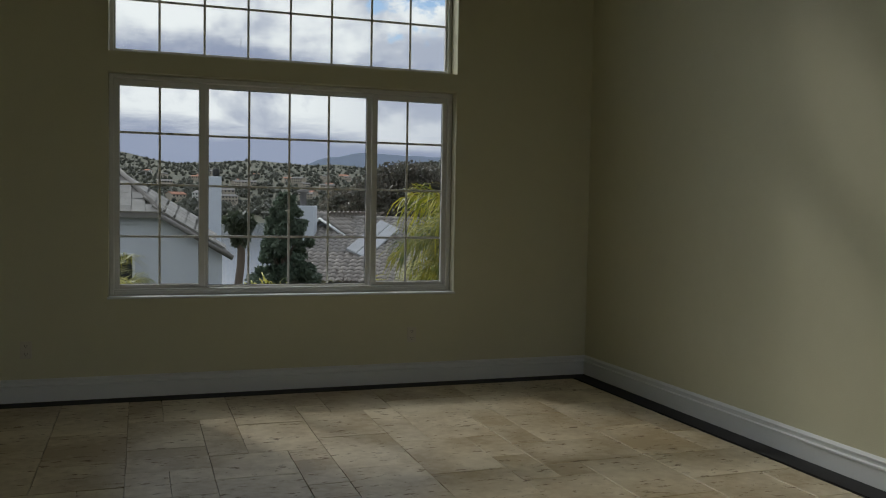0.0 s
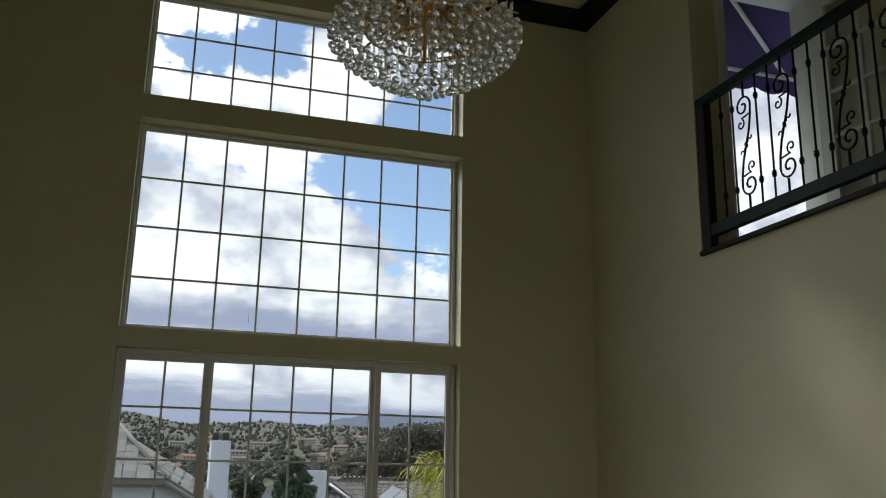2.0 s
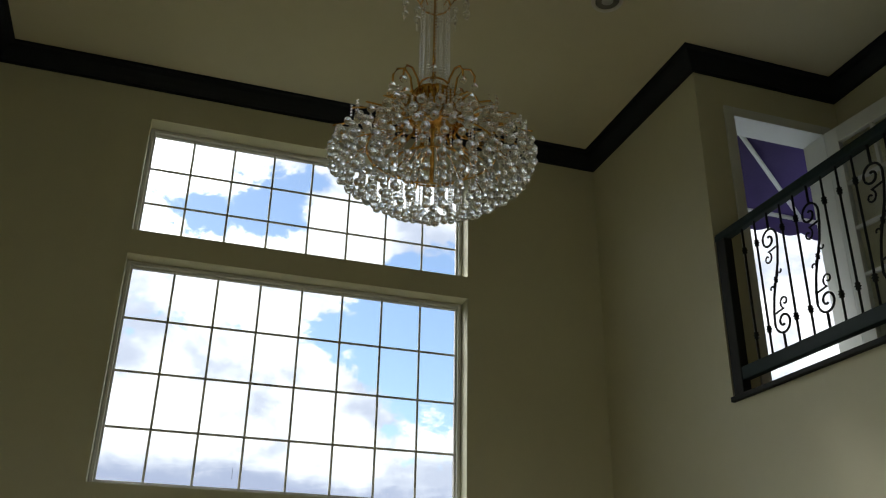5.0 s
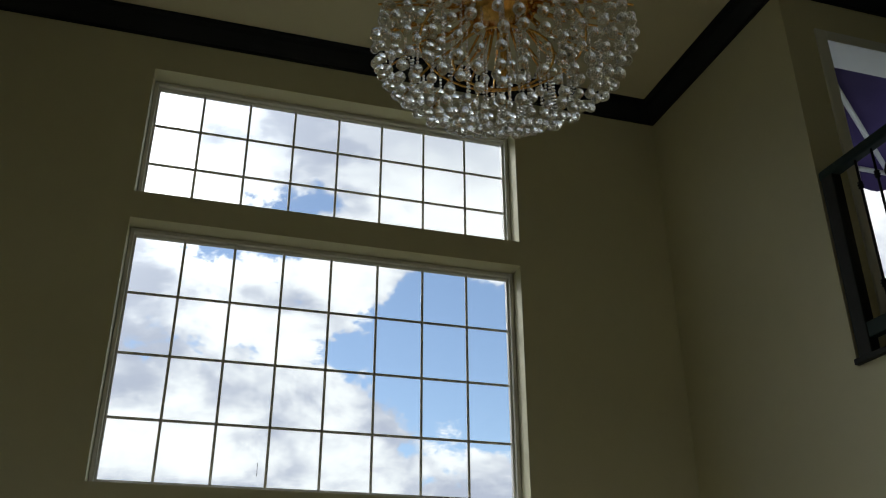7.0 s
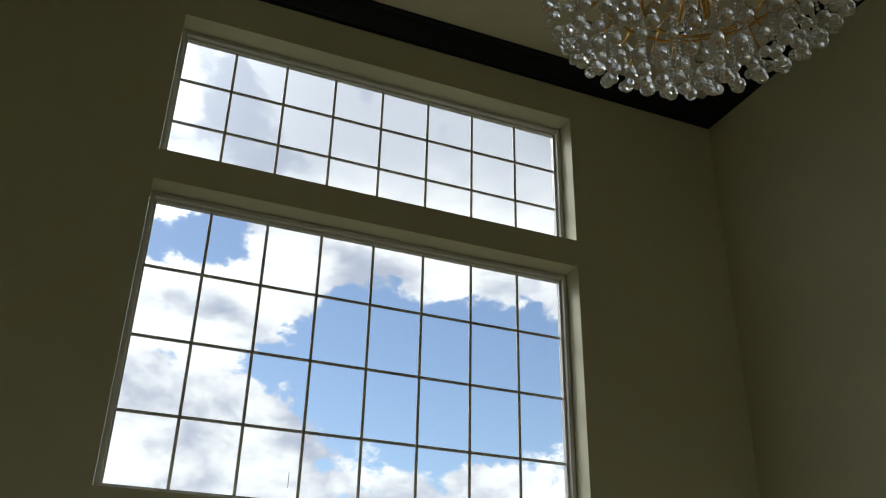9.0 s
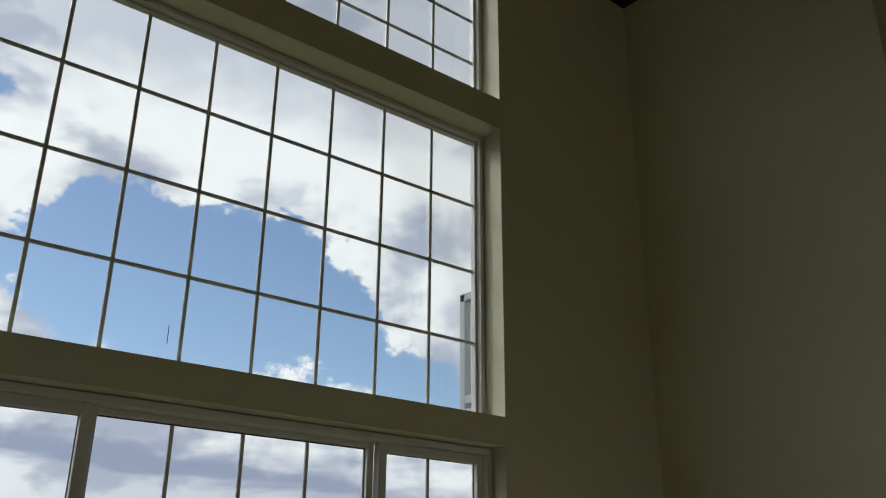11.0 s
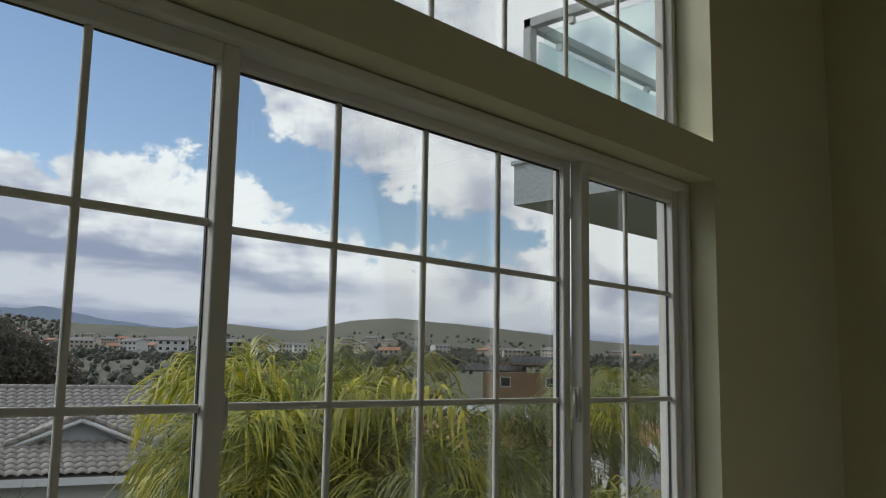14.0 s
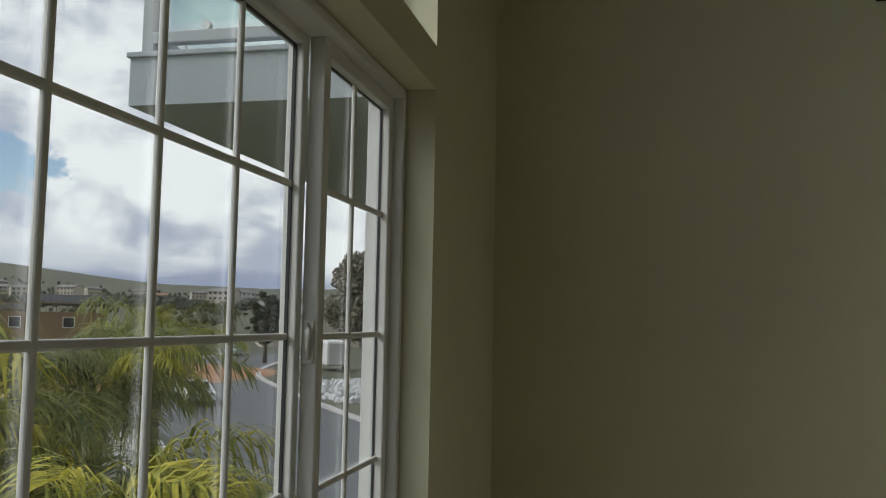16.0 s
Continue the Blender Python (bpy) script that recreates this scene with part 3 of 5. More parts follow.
def awning():
    a = thing("awning", (3.79, JOG + 0.2, 4.60), "purple canvas awning with white arms and scalloped edge", "awning")
    canvas = bmesh.new()
    n, w, y1, z0, z1 = 40, 2.6, 1.05, 0.62, 0.30
    top = [canvas.verts.new((w * i / n, 0, z0)) for i in range(n + 1)]
    mid = [canvas.verts.new((w * i / n, y1, z1)) for i in range(n + 1)]
    low = [canvas.verts.new((w * i / n, y1 + 0.01, z1 - 0.14 - 0.05 * abs(math.sin(math.pi * i / 5)))) for i in range(n + 1)]
    for r0, r1 in ((top, mid), (mid, low)):
        for i in range(n):
            canvas.faces.new((r0[i], r0[i + 1], r1[i + 1], r1[i]))
    bmesh.ops.solidify(canvas, geom=canvas.faces[:], thickness=0.004)
    part("canvas", canvas, AWNING, a)
    part("front_bar", boxes((0, w, y1 - 0.03, y1 + 0.005, z1 - 0.035, z1 - 0.006), bevel=0.006), TRIM, a)
    for x in (0.06, 0.9):
        part("arm", tube(bmesh.new(), [(x, 0.0, z0 - 0.05), (x + 1.55, y1 - 0.03, z1 - 0.02)], 0.02, 8), TRIM, a)
    part("wall_bar", boxes((0, w, 0.0, 0.05, z0 - 0.03, z0 + 0.04), bevel=0.006), TRIM, a)


awning()

# ---- chandelier ----


def beads_mesh(points, radius):
    base = bmesh.new()
    bmesh.ops.create_icosphere(base, subdivisions=1, radius=radius)
    bv = [v.co.copy() for v in base.verts]
    bf = [[v.index for v in f.verts] for f in base.faces]
    base.free()
    verts, faces = [], []
    for p in points:
        o = len(verts)
        verts += [(p[0] + c.x, p[1] + c.y, p[2] + c.z) for c in bv]
        faces += [[o + i for i in f] for f in bf]
    me = bpy.data.meshes.new("bead_strands")
    me.from_pydata(verts, [], faces)
    me.polygons.foreach_set("use_smooth", [True] * len(faces))
    me.materials.append(CRYSTAL)
    return me


def chandelier():
    rnd = random.Random(5)
    c = thing("chandelier", (1.375, -2.5, 3.635), "gold and crystal ball chandelier hanging from the ceiling", "chandelier")
    stem = bmesh.new()
    tube(stem, [(0, 0, -0.3), (0, 0, 0.80)], 0.010, 8)
    part("stem", stem, GOLD, c)
    chain = bmesh.new()
    z, k = 0.80, 0
    while z < CEILZ - 3.635 - 0.06:
        ring = [(0.013 * math.cos(t) * (k % 2), 0.013 * math.cos(t) * (1 - k % 2), z + 0.022 * math.sin(t)) for t in [2 * math.pi * i / 10 for i in range(10)]]
        tube(chain, ring, 0.0035, 5, closed=True)
        z, k = z + 0.034, k + 1
    part("chain", chain, GOLD, c)
    part("canopy", lathe(bmesh.new(), [(0.01, -0.06), (0.03, -0.055), (0.065, -0.025), (0.07, 0.0)], (0, 0, CEILZ - 3.635), 24), GOLD, c)
    hub = bmesh.new()
    lathe(hub, [(0.02, -0.02), (0.10, 0.0), (0.125, 0.03), (0.115, 0.06), (0.13, 0.08), (0.10, 0.10), (0.095, 0.15), (0.105, 0.16), (0.09, 0.175), (0.02, 0.18)], (0, 0, 0), 24)
    hub_ob = part("hub", hub, GOLD, c, "fluted gold centre hub")
    rib = mesh_of("rib", tube(bmesh.new(), [(0.12, 0, -0.01), (0.135, 0, 0.05), (0.11, 0, 0.14)], 0.006, 5), GOLD)
    for i in range(24):
        part("rib", rib, GOLD, hub_ob, place=Matrix.Rotation(2 * math.pi * i / 24, 4, "Z"))
    for r_, z_ in ((0.072, 0.70), (0.068, 0.22), (0.30, -0.14), (0.18, -0.22)):
        part("ring", tube(bmesh.new(), [(r_ * math.cos(2 * math.pi * i / 32), r_ * math.sin(2 * math.pi * i / 32), z_) for i in range(32)], 0.005, 6, closed=True), GOLD, c)
    ball = bmesh.new()
    bmesh.ops.create_uvsphere(ball, u_segments=16, v_segments=10, radius=0.0192)
    for f in ball.faces:
        f.smooth = True
    ball = mesh_of("glass_ball", ball, CRYSTAL)
    balls, strands = [], []
    arm_mesh = []
    for count, r1, z1 in ((18, 0.475, -0.135), (16, 0.42, -0.085), (12, 0.33, -0.035)):
        bm = bmesh.new()
        tube(bm, [(0.10, 0, 0.02), (r1 * 0.45, 0, z1 * 0.2 - 0.02), (r1 * 0.75, 0, z1 * 0.45 - 0.015), (r1, 0, z1)], 0.0055, 6, taper=0.004)
        me = mesh_of("arm", bm, GOLD)
        for i in range(count):
            t = 2 * math.pi * (i + rnd.random() * 0.4) / count
            part("arm", me, GOLD, c, place=Matrix.Rotation(t, 4, "Z"))
            for f in (0.6, 0.93):
                r_ = r1 * f
                zt = z1 * f * f - 0.015
                drop = 0.035 + 0.035 * rnd.random()
                balls.append((r_ * math.cos(t), r_ * math.sin(t), zt - drop))
                strands += [(r_ * math.cos(t), r_ * math.sin(t), zt - drop + 0.02 + k * 0.011) for k in range(int((drop - 0.02) / 0.011) + 1)]
    for tier, (z_, r_) in enumerate(((-0.155, 0.452), (-0.198, 0.458), (-0.235, 0.442), (-0.268, 0.408), (-0.300, 0.366), (-0.331, 0.318), (-0.361, 0.264), (-0.391, 0.206), (-0.42, 0.146), (-0.448, 0.086), (-0.475, 0.024), (-0.155, 0.375), (-0.11, 0.27))):
        n = max(3, int(2 * math.pi * r_ / 0.074))
        for i in range(n):
            t = 2 * math.pi * (i + 0.5 * (tier % 2) + 0.22 * rnd.random()) / n
            rr = r_ * (1 + 0.03 * (rnd.random() - 0.5))
            balls.append((rr * math.cos(t), rr * math.sin(t), z_ + 0.014 * (rnd.random() - 0.5)))
            if i % 3 == 0:
                strands += [(rr * 0.97 * math.cos(t), rr * 0.97 * math.sin(t), z_ + 0.028 + k * 0.0155) for k in range(int(max(0.0, (-0.06 if rr > 0.3 else 0.0) - z_ - 0.02) / 0.0155))]
    # upper curtain of beads round the stem and the two small tiers of loops
    for i in range(14):
        t = 2 * math.pi * i / 14
        for k in range(29):
            f = k / 28
            r_ = 0.072 - 0.003 * f
            strands.append((r_ * math.cos(t), r_ * math.sin(t), 0.18 + 0.52 * f))
    for i in range(10):
        loops = bmesh.new()
        t = 2 * math.pi * i / 10
        ct, st = math.cos(t), math.sin(t)
        path = [(0.10, 0.14), (0.115, 0.24), (0.145, 0.285), (0.18, 0.275), (0.20, 0.235), (0.20, 0.20)] if i % 2 else [(0.10, 0.12), (0.125, 0.19), (0.165, 0.225), (0.205, 0.215), (0.225, 0.18), (0.228, 0.15)]
        tube(loops, [(r_ * ct, r_ * st, z_) for r_, z_ in path], 0.0055, 6)
        balls.append((path[-1][0] * ct, path[-1][0] * st, path[-1][1] - 0.025))
        balls.append((path[-1][0] * ct * 0.9, path[-1][0] * st * 0.9, path[-1][1] - 0.075))
        up = [(0.07, 0.70), (0.095, 0.755), (0.13, 0.785), (0.165, 0.80)]
        part("loop_arm", loops, GOLD, c)
        part("top_arm", tube(bmesh.new(), [(r_ * ct, r_ * st, z_ + (0.05 if i % 2 else 0.0)) for r_, z_ in up], 0.004, 6), GOLD, c)
        for d in (0.04, 0.10):
            balls.append((0.16 * ct, 0.16 * st, 0.785 - d + (0.03 if i % 2 else 0)))
        strands += [(0.165 * ct, 0.165 * st, 0.79 - k * 0.0155) for k in range(10)]
    joined = bmesh.new()
    for i, p in enumerate(sorted(balls, key=lambda q: q[2])):
        s = 0.88 + 0.28 * rnd.random()
        m = Matrix.LocRotScale(p, None, (s, s, s))
        if i % 2 == 0 and i < 600:
            part("glass_ball", ball, CRYSTAL, c, place=m)
        else:
            tmp = ball.copy()
            tmp.transform(m)
            joined.from_mesh(tmp)
            bpy.data.meshes.remove(tmp)
    jb = part("glass_balls", joined, CRYSTAL, c)
    jb["kind"] = "stuff"
    b = part("bead_strands", beads_mesh(strands, 0.0064), CRYSTAL, c)
    b["kind"] = "stuff"


chandelier()

# ---- outside: ground ----
GZ = -3.9
GRASSLAND = material("dry_hill_grass", (0.105, 0.102, 0.062), (0.056, 0.062, 0.040), rough=0.95, scale=0.03, amount=1.0, contrast=0.16)
ASPHALT = material("asphalt", (0.10, 0.105, 0.11), (0.075, 0.078, 0.082), rough=0.85, scale=0.5, bump=0.3, bump_scale=20)
CONCRETE = material("pale_concrete", (0.42, 0.40, 0.38), (0.34, 0.32, 0.30), rough=0.85, scale=0.8, bump=0.2)
DIRT = material("red_dirt", (0.38, 0.19, 0.095), (0.27, 0.135, 0.07), rough=0.95, scale=0.35, amount=1.0, bump=0.6, bump_scale=3)
WATER = material("lake_water", (0.05, 0.07, 0.08), (0.06, 0.08, 0.09), rough=0.12, scale=0.05, bump=0.25, bump_scale=1.5)
ROCK = material("pale_river_stone", (0.46, 0.46, 0.45), (0.30, 0.30, 0.30), rough=0.9, scale=1.5)
TILE_A = material("flat_concrete_roof_tile", (0.30, 0.29, 0.27), (0.22, 0.21, 0.20), rough=0.85, scale=2.5, per_object=0.14)
TILE_B = material("grey_brown_barrel_tile", (0.33, 0.30, 0.27), (0.22, 0.20, 0.185), rough=0.85, scale=3, per_object=0.18)
ROOFJOIN = material("grey_roof_tile_field", (0.29, 0.27, 0.25), (0.21, 0.195, 0.18), rough=0.85, scale=2.5)
PALEWALL = material("pale_blue_grey_stucco", (0.56, 0.60, 0.66), (0.50, 0.54, 0.60), rough=0.9, scale=1.2, bump=0.3, bump_scale=30)
GREYWALL = material("grey_stucco", (0.36, 0.38, 0.40), (0.30, 0.32, 0.34), rough=0.9, scale=1.2)
DARKGLASS = material("dark_window_glass", (0.03, 0.035, 0.045), rough=0.08, scale=3)
TERRA = material("terracotta_roof", (0.36, 0.17, 0.10), (0.26, 0.12, 0.08), rough=0.85, scale=0.8)
CREAM = material("cream_house_paint", (0.44, 0.39, 0.32), (0.38, 0.34, 0.28), rough=0.85, scale=0.6)
OFFWHITE = material("white_house_paint", (0.58, 0.58, 0.56), (0.5, 0.5, 0.48), rough=0.85, scale=0.6)
GREYROOF = material("grey_house_roof", (0.20, 0.19, 0.18), (0.14, 0.135, 0.13), rough=0.9, scale=0.7)
OSB = material("bare_sheathing_board", (0.22, 0.145, 0.085), (0.15, 0.10, 0.06), rough=0.85, scale=1.2)
BARK = material("bark", (0.14, 0.11, 0.085), (0.08, 0.06, 0.05), rough=0.95, scale=6, bump=0.6, bump_scale=25)


def leaf_material(name, a, b, scale=1.2):
    m = material(name, a, b, rough=0.5, scale=scale, amount=1.0, contrast=0.14, per_object=0.38)
    bs = m.node_tree.nodes["Principled BSDF"]
    nt = m.node_tree
    tr, ad = nt.nodes.new("ShaderNodeBsdfTranslucent"), nt.nodes.new("ShaderNodeMixShader")
    nt.links.new(bs.inputs["Base Color"].links[0].from_socket, tr.inputs[0])
    ad.inputs[0].default_value = 0.36
    nt.links.new(bs.outputs[0], ad.inputs[1])
    nt.links.new(tr.outputs[0], ad.inputs[2])
    nt.links.new(ad.outputs[0], nt.nodes["Material Output"].inputs[0])
    return m


FROND_Y = leaf_material("yellow_green_frond", (0.55, 0.48, 0.06), (0.17, 0.21, 0.035), 4.0)
FROND_G = leaf_material("green_frond", (0.085, 0.12, 0.04), (0.26, 0.26, 0.055), 4.0)
LEAF_D = leaf_material("dark_conifer_leaf", (0.045, 0.06, 0.036), (0.085, 0.10, 0.06))
LEAF_B = leaf_material("brown_green_leaf", (0.20, 0.172, 0.138), (0.12, 0.125, 0.095))
LEAF_C = leaf_material("blue_green_conifer_leaf", (0.06, 0.088, 0.06), (0.10, 0.132, 0.09))
LEAF_FAR = leaf_material("far_tree_leaf", (0.075, 0.082, 0.062), (0.10, 0.105, 0.078), 0.2)

EL_AZ = [-40, -1.2, 1.7, 5.1, 6.9, 8.7, 10.7, 12.2, 14, 15.6, 17, 18.7, 21, 24, 30, 33, 37.6, 41, 44.2, 48, 52.8, 60, 66, 70, 74, 120]
EL_V = [3.0, 3.07, 2.5, 2.65, 2.8, 2.65, 2.5, 2.6, 2.4, 2.5, 2.7, 3.05, 2.85, 2.6, 2.35, 2.75, 2.4, 3.1, 3.39, 3.2, 2.67, 1.95, 1.75, 1.9, 2.6, 2.8]


def ground_z(x, y):
    r = math.hypot(x, y + 2)
    az = math.degrees(math.atan2(x, y + 2))
    hill = math.tan(radians(float(np.interp(az, EL_AZ, EL_V))))
    lake = [(0, GZ), (34, GZ), (80, -10.5), (470, -10.5), (520, -6.5), (900, 1.4 + 900 * hill * 0.42), (1900, 1.4 + 1900 * hill), (2600, 60), (4600, 20)]
    land = [(0, GZ), (130, GZ), (200, -1.5), (320, 3.5), (520, 8), (900, 1.4 + 900 * hill * 0.5), (1700, 1.4 + 1700 * hill), (2500, 40), (4600, 20)]
    a = np.interp(r, *zip(*lake))
    b = np.interp(r, *zip(*land))
    k = min(max((az - 17) / 7, 0), 1)
    z = float(a + (b - a) * k)
    if r > 600:
        z += 0.006 * r * (noise.noise(Vector((x, y, 0)) / (0.12 * r)) * min((r - 600) / 500, 1)) * 0.5
    return z


def ground_mesh():
    radii = [0.5, 6, 15, 25, 34, 45, 60, 80, 100, 130, 160, 200, 260, 320, 400, 470, 520, 600, 720, 900, 1100, 1300, 1500, 1700, 1900, 2200, 2600, 3400, 4600]
    angles = [i * 1.0 for i in range(-50, 121)] + [130, 150, 170, 190, 210, 230, 250, 270, 290]
    verts, faces = [], []
    for r in radii:
        for a in angles:
            x, y = r * math.sin(radians(a)), r * math.cos(radians(a)) - 2
            verts.append((x, y, ground_z(x, y)))
    n = len(angles)
    for i in range(len(radii) - 1):
        for j in range(n):
            k = (j + 1) % n
            faces.append((i * n + j, (i + 1) * n + j, (i + 1) * n + k, i * n + k))
    me = bpy.data.meshes.new("ground")
    me.from_pydata(verts, [], faces)
    me.update()
    me.polygons.foreach_set("use_smooth", [True] * len(faces))
    me.materials.append(GRASSLAND)
    return me


tagged(new("ground", ground_mesh()), "dry grassy ground rising to rolling hills", "ground", kind="structure")
lake = bmesh.new()
arc = [math.radians(a) for a in range(-40, 20, 3)]
inner = [lake.verts.new((70 * math.sin(a), 70 * math.cos(a) - 2, -9.2)) for a in arc]
outer = [lake.verts.new((505 * math.sin(a), 505 * math.cos(a) - 2, -9.2)) for a in arc]
for i in range(len(arc) - 1):
    lake.faces.new((inner[i], outer[i], outer[i + 1], inner[i + 1]))
structure("water", lake, WATER, "still pale lake water below the houses", "lake")

# pale blue of the far range is air haze put into its base colour
MOUNT = material("mountain_painted_haze", (0.46, 0.54, 0.70), (0.40, 0.48, 0.64), rough=1.0, scale=0.003)
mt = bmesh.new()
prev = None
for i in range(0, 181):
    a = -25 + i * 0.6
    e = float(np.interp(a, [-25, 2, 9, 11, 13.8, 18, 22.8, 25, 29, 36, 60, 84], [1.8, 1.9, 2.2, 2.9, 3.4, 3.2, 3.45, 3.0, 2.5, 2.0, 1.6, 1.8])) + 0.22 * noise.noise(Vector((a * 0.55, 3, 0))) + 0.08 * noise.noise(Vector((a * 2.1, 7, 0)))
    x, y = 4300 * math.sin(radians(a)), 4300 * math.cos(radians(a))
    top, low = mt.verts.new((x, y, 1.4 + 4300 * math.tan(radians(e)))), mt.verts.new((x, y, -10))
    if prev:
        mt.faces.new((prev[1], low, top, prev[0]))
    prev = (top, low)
structure("backdrop", mt, MOUNT, "mountain range on the horizon with blue haze painted in", "mountains")

# road with kerbs
ROAD = [(16, -2), (24, 5), (33, 12), (44, 20), (58, 29.5), (72, 38), (88, 44), (110, 49), (140, 52)]


def smooth_line(pts, n=8):
    pts = [Vector((*p, 0)) for p in pts]
    out = []
    for i in range(len(pts) - 1):
        p0, p1, p2, p3 = pts[max(i - 1, 0)], pts[i], pts[i + 1], pts[min(i + 2, len(pts) - 1)]
        for k in range(n):
            t = k / n
            out.append(0.5 * (2 * p1 + (p2 - p0) * t + (2 * p0 - 5 * p1 + 4 * p2 - p3) * t * t + (3 * p1 - p0 - 3 * p2 + p3) * t ** 3))
    return out + [pts[-1]]


def strip(line, o0, o1, z0, z1):
    bm = bmesh.new()
    prev = None
    for i, p in enumerate(line):
        d = (line[min(i + 1, len(line) - 1)] - line[max(i - 1, 0)]).normalized()
        nrm = Vector((-d.y, d.x, 0))
        ring = [bm.verts.new((*(p + nrm * o).xy, z)) for o, z in ((o0, z0), (o0, z1), (o1, z1), (o1, z0))]
        if prev:
            for j in range(3):
                bm.faces.new((prev[j], prev[j + 1], ring[j + 1], ring[j]))
        prev = ring
    bmesh.ops.recalc_face_normals(bm, faces=bm.faces[:])
    return bm


line = smooth_line(ROAD)
structure("road", strip(line, -5.2, 5.2, GZ - 0.1, GZ + 0.03), ASPHALT, "grey asphalt street curving past the houses", "road")
structure("kerb_1", strip(line, 5.2, 5.7, GZ - 0.1, GZ + 0.16), CONCRETE, "pale concrete kerb along the street", "kerb")
structure("kerb_2", strip(line, -5.7, -5.2, GZ - 0.1, GZ + 0.16), CONCRETE, "pale concrete kerb along the street", "kerb")
structure("pavement", strip(line, 5.72, 7.2, GZ - 0.1, GZ + 0.155), CONCRETE, "pale concrete pavement beside the kerb", "pavement")


def mound(name, cx, cy, rx, ry, h, mat, label, category, seed=0, rot=0.0):
    bm = bmesh.new()
    n, m = 40, 14
    rings = []
    for i in range(m + 1):
        f = i / m
        ring = []
        for j in range(n):
            t = 2 * math.pi * j / n
            u, v = rx * f * math.cos(t), ry * f * math.sin(t)
            x, y = cx + u * math.cos(rot) - v * math.sin(rot), cy + u * math.sin(rot) + v * math.cos(rot)
            z = GZ - 0.15 + h * (1 - f * f) ** 0.8 * (1 + 0.3 * noise.noise(Vector((x * 0.3, y * 0.3, seed))))
            ring.append(bm.verts.new((x, y, z)))
        rings.append(ring)
    for r0, r1 in zip(rings[1:], rings[2:]):
        for j in range(n):
            bm.faces.new((r0[j], r1[j], r1[(j + 1) % n], r0[(j + 1) % n])).smooth = True
    bm.faces.new(rings[1])
    return structure(name, bm, mat, label, category)


mound("dirt_bank", 56, 58, 38, 22, 1.3, DIRT, "bare red dirt building plot beside the street", "dirt", 2, radians(-30))
mound("rock_bed", 61, 18.5, 9, 4.5, 0.7, ROCK, "bed of pale river stones beside the kerb", "rock bed", 5, radians(30))
rr = random.Random(11)
rbm = bmesh.new()
for _ in range(420):
    u, v = rr.gauss(0, 0.45), rr.gauss(0, 0.45)
    x, y = 61 + 8.5 * u * 0.87 - 4 * v * 0.5, 18.5 + 8.5 * u * 0.5 + 4 * v * 0.87
    s = 0.18 + 0.3 * rr.random()
    bmesh.ops.create_icosphere(rbm, subdivisions=1, radius=s, matrix=Matrix.LocRotScale((x, y, GZ - 0.1 + 0.65 * max(0.0, 1 - (u * u + v * v)) ** 0.8 + 0.1), Euler((rr.random() * 6, rr.random() * 6, 0)), (1, 0.8, 0.6)))
tagged(part("river_stones", rbm, ROCK), "loose pale river stones in a planting bed", "stones", kind="stuff")

# ---- outside: plants ----


def frond_mesh(name, length, start_deg, bend_deg, mat, seed, n_leaf=58, leaf_len=0.66, leaf_w=0.0125):
    rnd = random.Random(seed)
    verts, faces = [], []
    steps = 22
    pts, ang, p = [], [], Vector((0, 0, 0))
    for i in range(steps + 1):
        t = i / steps
        a = radians(start_deg - bend_deg * t ** 1.3)
        pts.append(p.copy())
        ang.append(a)
        p = p + Vector((math.cos(a), 0.0, math.sin(a))) * (length / steps)
    for i in range(steps):
        w0, w1 = 0.016 * (1 - i / steps) + 0.003, 0.016 * (1 - (i + 1) / steps) + 0.003
        o = len(verts)
        for q, w in ((pts[i], w0), (pts[i + 1], w1)):
            verts += [q + Vector((0, w, 0)), q + Vector((0, -w, 0)), q + Vector((0, 0, w * 1.2))]
        for j in range(3):
            faces.append((o + j, o + (j + 1) % 3, o + 3 + (j + 1) % 3, o + 3 + j))
    for k in range(n_leaf):
        t = 0.12 + 0.87 * (k + rnd.random() * 0.6) / n_leaf
        i = min(int(t * steps), steps - 1)
        base = pts[i].lerp(pts[i + 1], t * steps - i)
        a = ang[i]
        fwd = Vector((math.cos(a), 0, math.sin(a)))
        ll = leaf_len * (0.45 + 0.75 * math.sin(math.pi * min(1, 0.15 + 0.78 * t))) * (0.6 + 0.7 * rnd.random())
        for s in (1, -1):
            side = Vector((0, s, 0))
            out = (side * (0.45 + 0.5 * rnd.random()) + fwd * (0.35 + 0.6 * rnd.random()) + Vector((0, 0, rnd.uniform(-0.35, 0.75)))).normalized()
            w = leaf_w * (0.8 + 0.5 * rnd.random())
            q, d, ring = base.copy(), out, []
            for m in range(5):
                wide = w * (0.7, 1.0, 0.85, 0.5, 0.05)[m]
                cross = d.cross(Vector((0, 0, 1)))
                if cross.length < 0.1:
                    cross = Vector((1, 0, 0))
                cross.normalize()
                ring.append((q + cross * wide, q - cross * wide))
                q = q + d * (ll / 4)
                d = (d + Vector((0, 0, -0.42 - 0.45 * rnd.random())) + Vector((0.05, 0.05 * s, 0)) * rnd.random()).normalized()
            o = len(verts)
            for r_ in ring:
                verts += list(r_)
            faces += [(o + 2 * m, o + 2 * m + 1, o + 2 * m + 3, o + 2 * m + 2) for m in range(4)]
    me = bpy.data.meshes.new(name)
    me.from_pydata([tuple(v) for v in verts], [], faces)
    me.update()
    me.materials.append(mat)
    return me


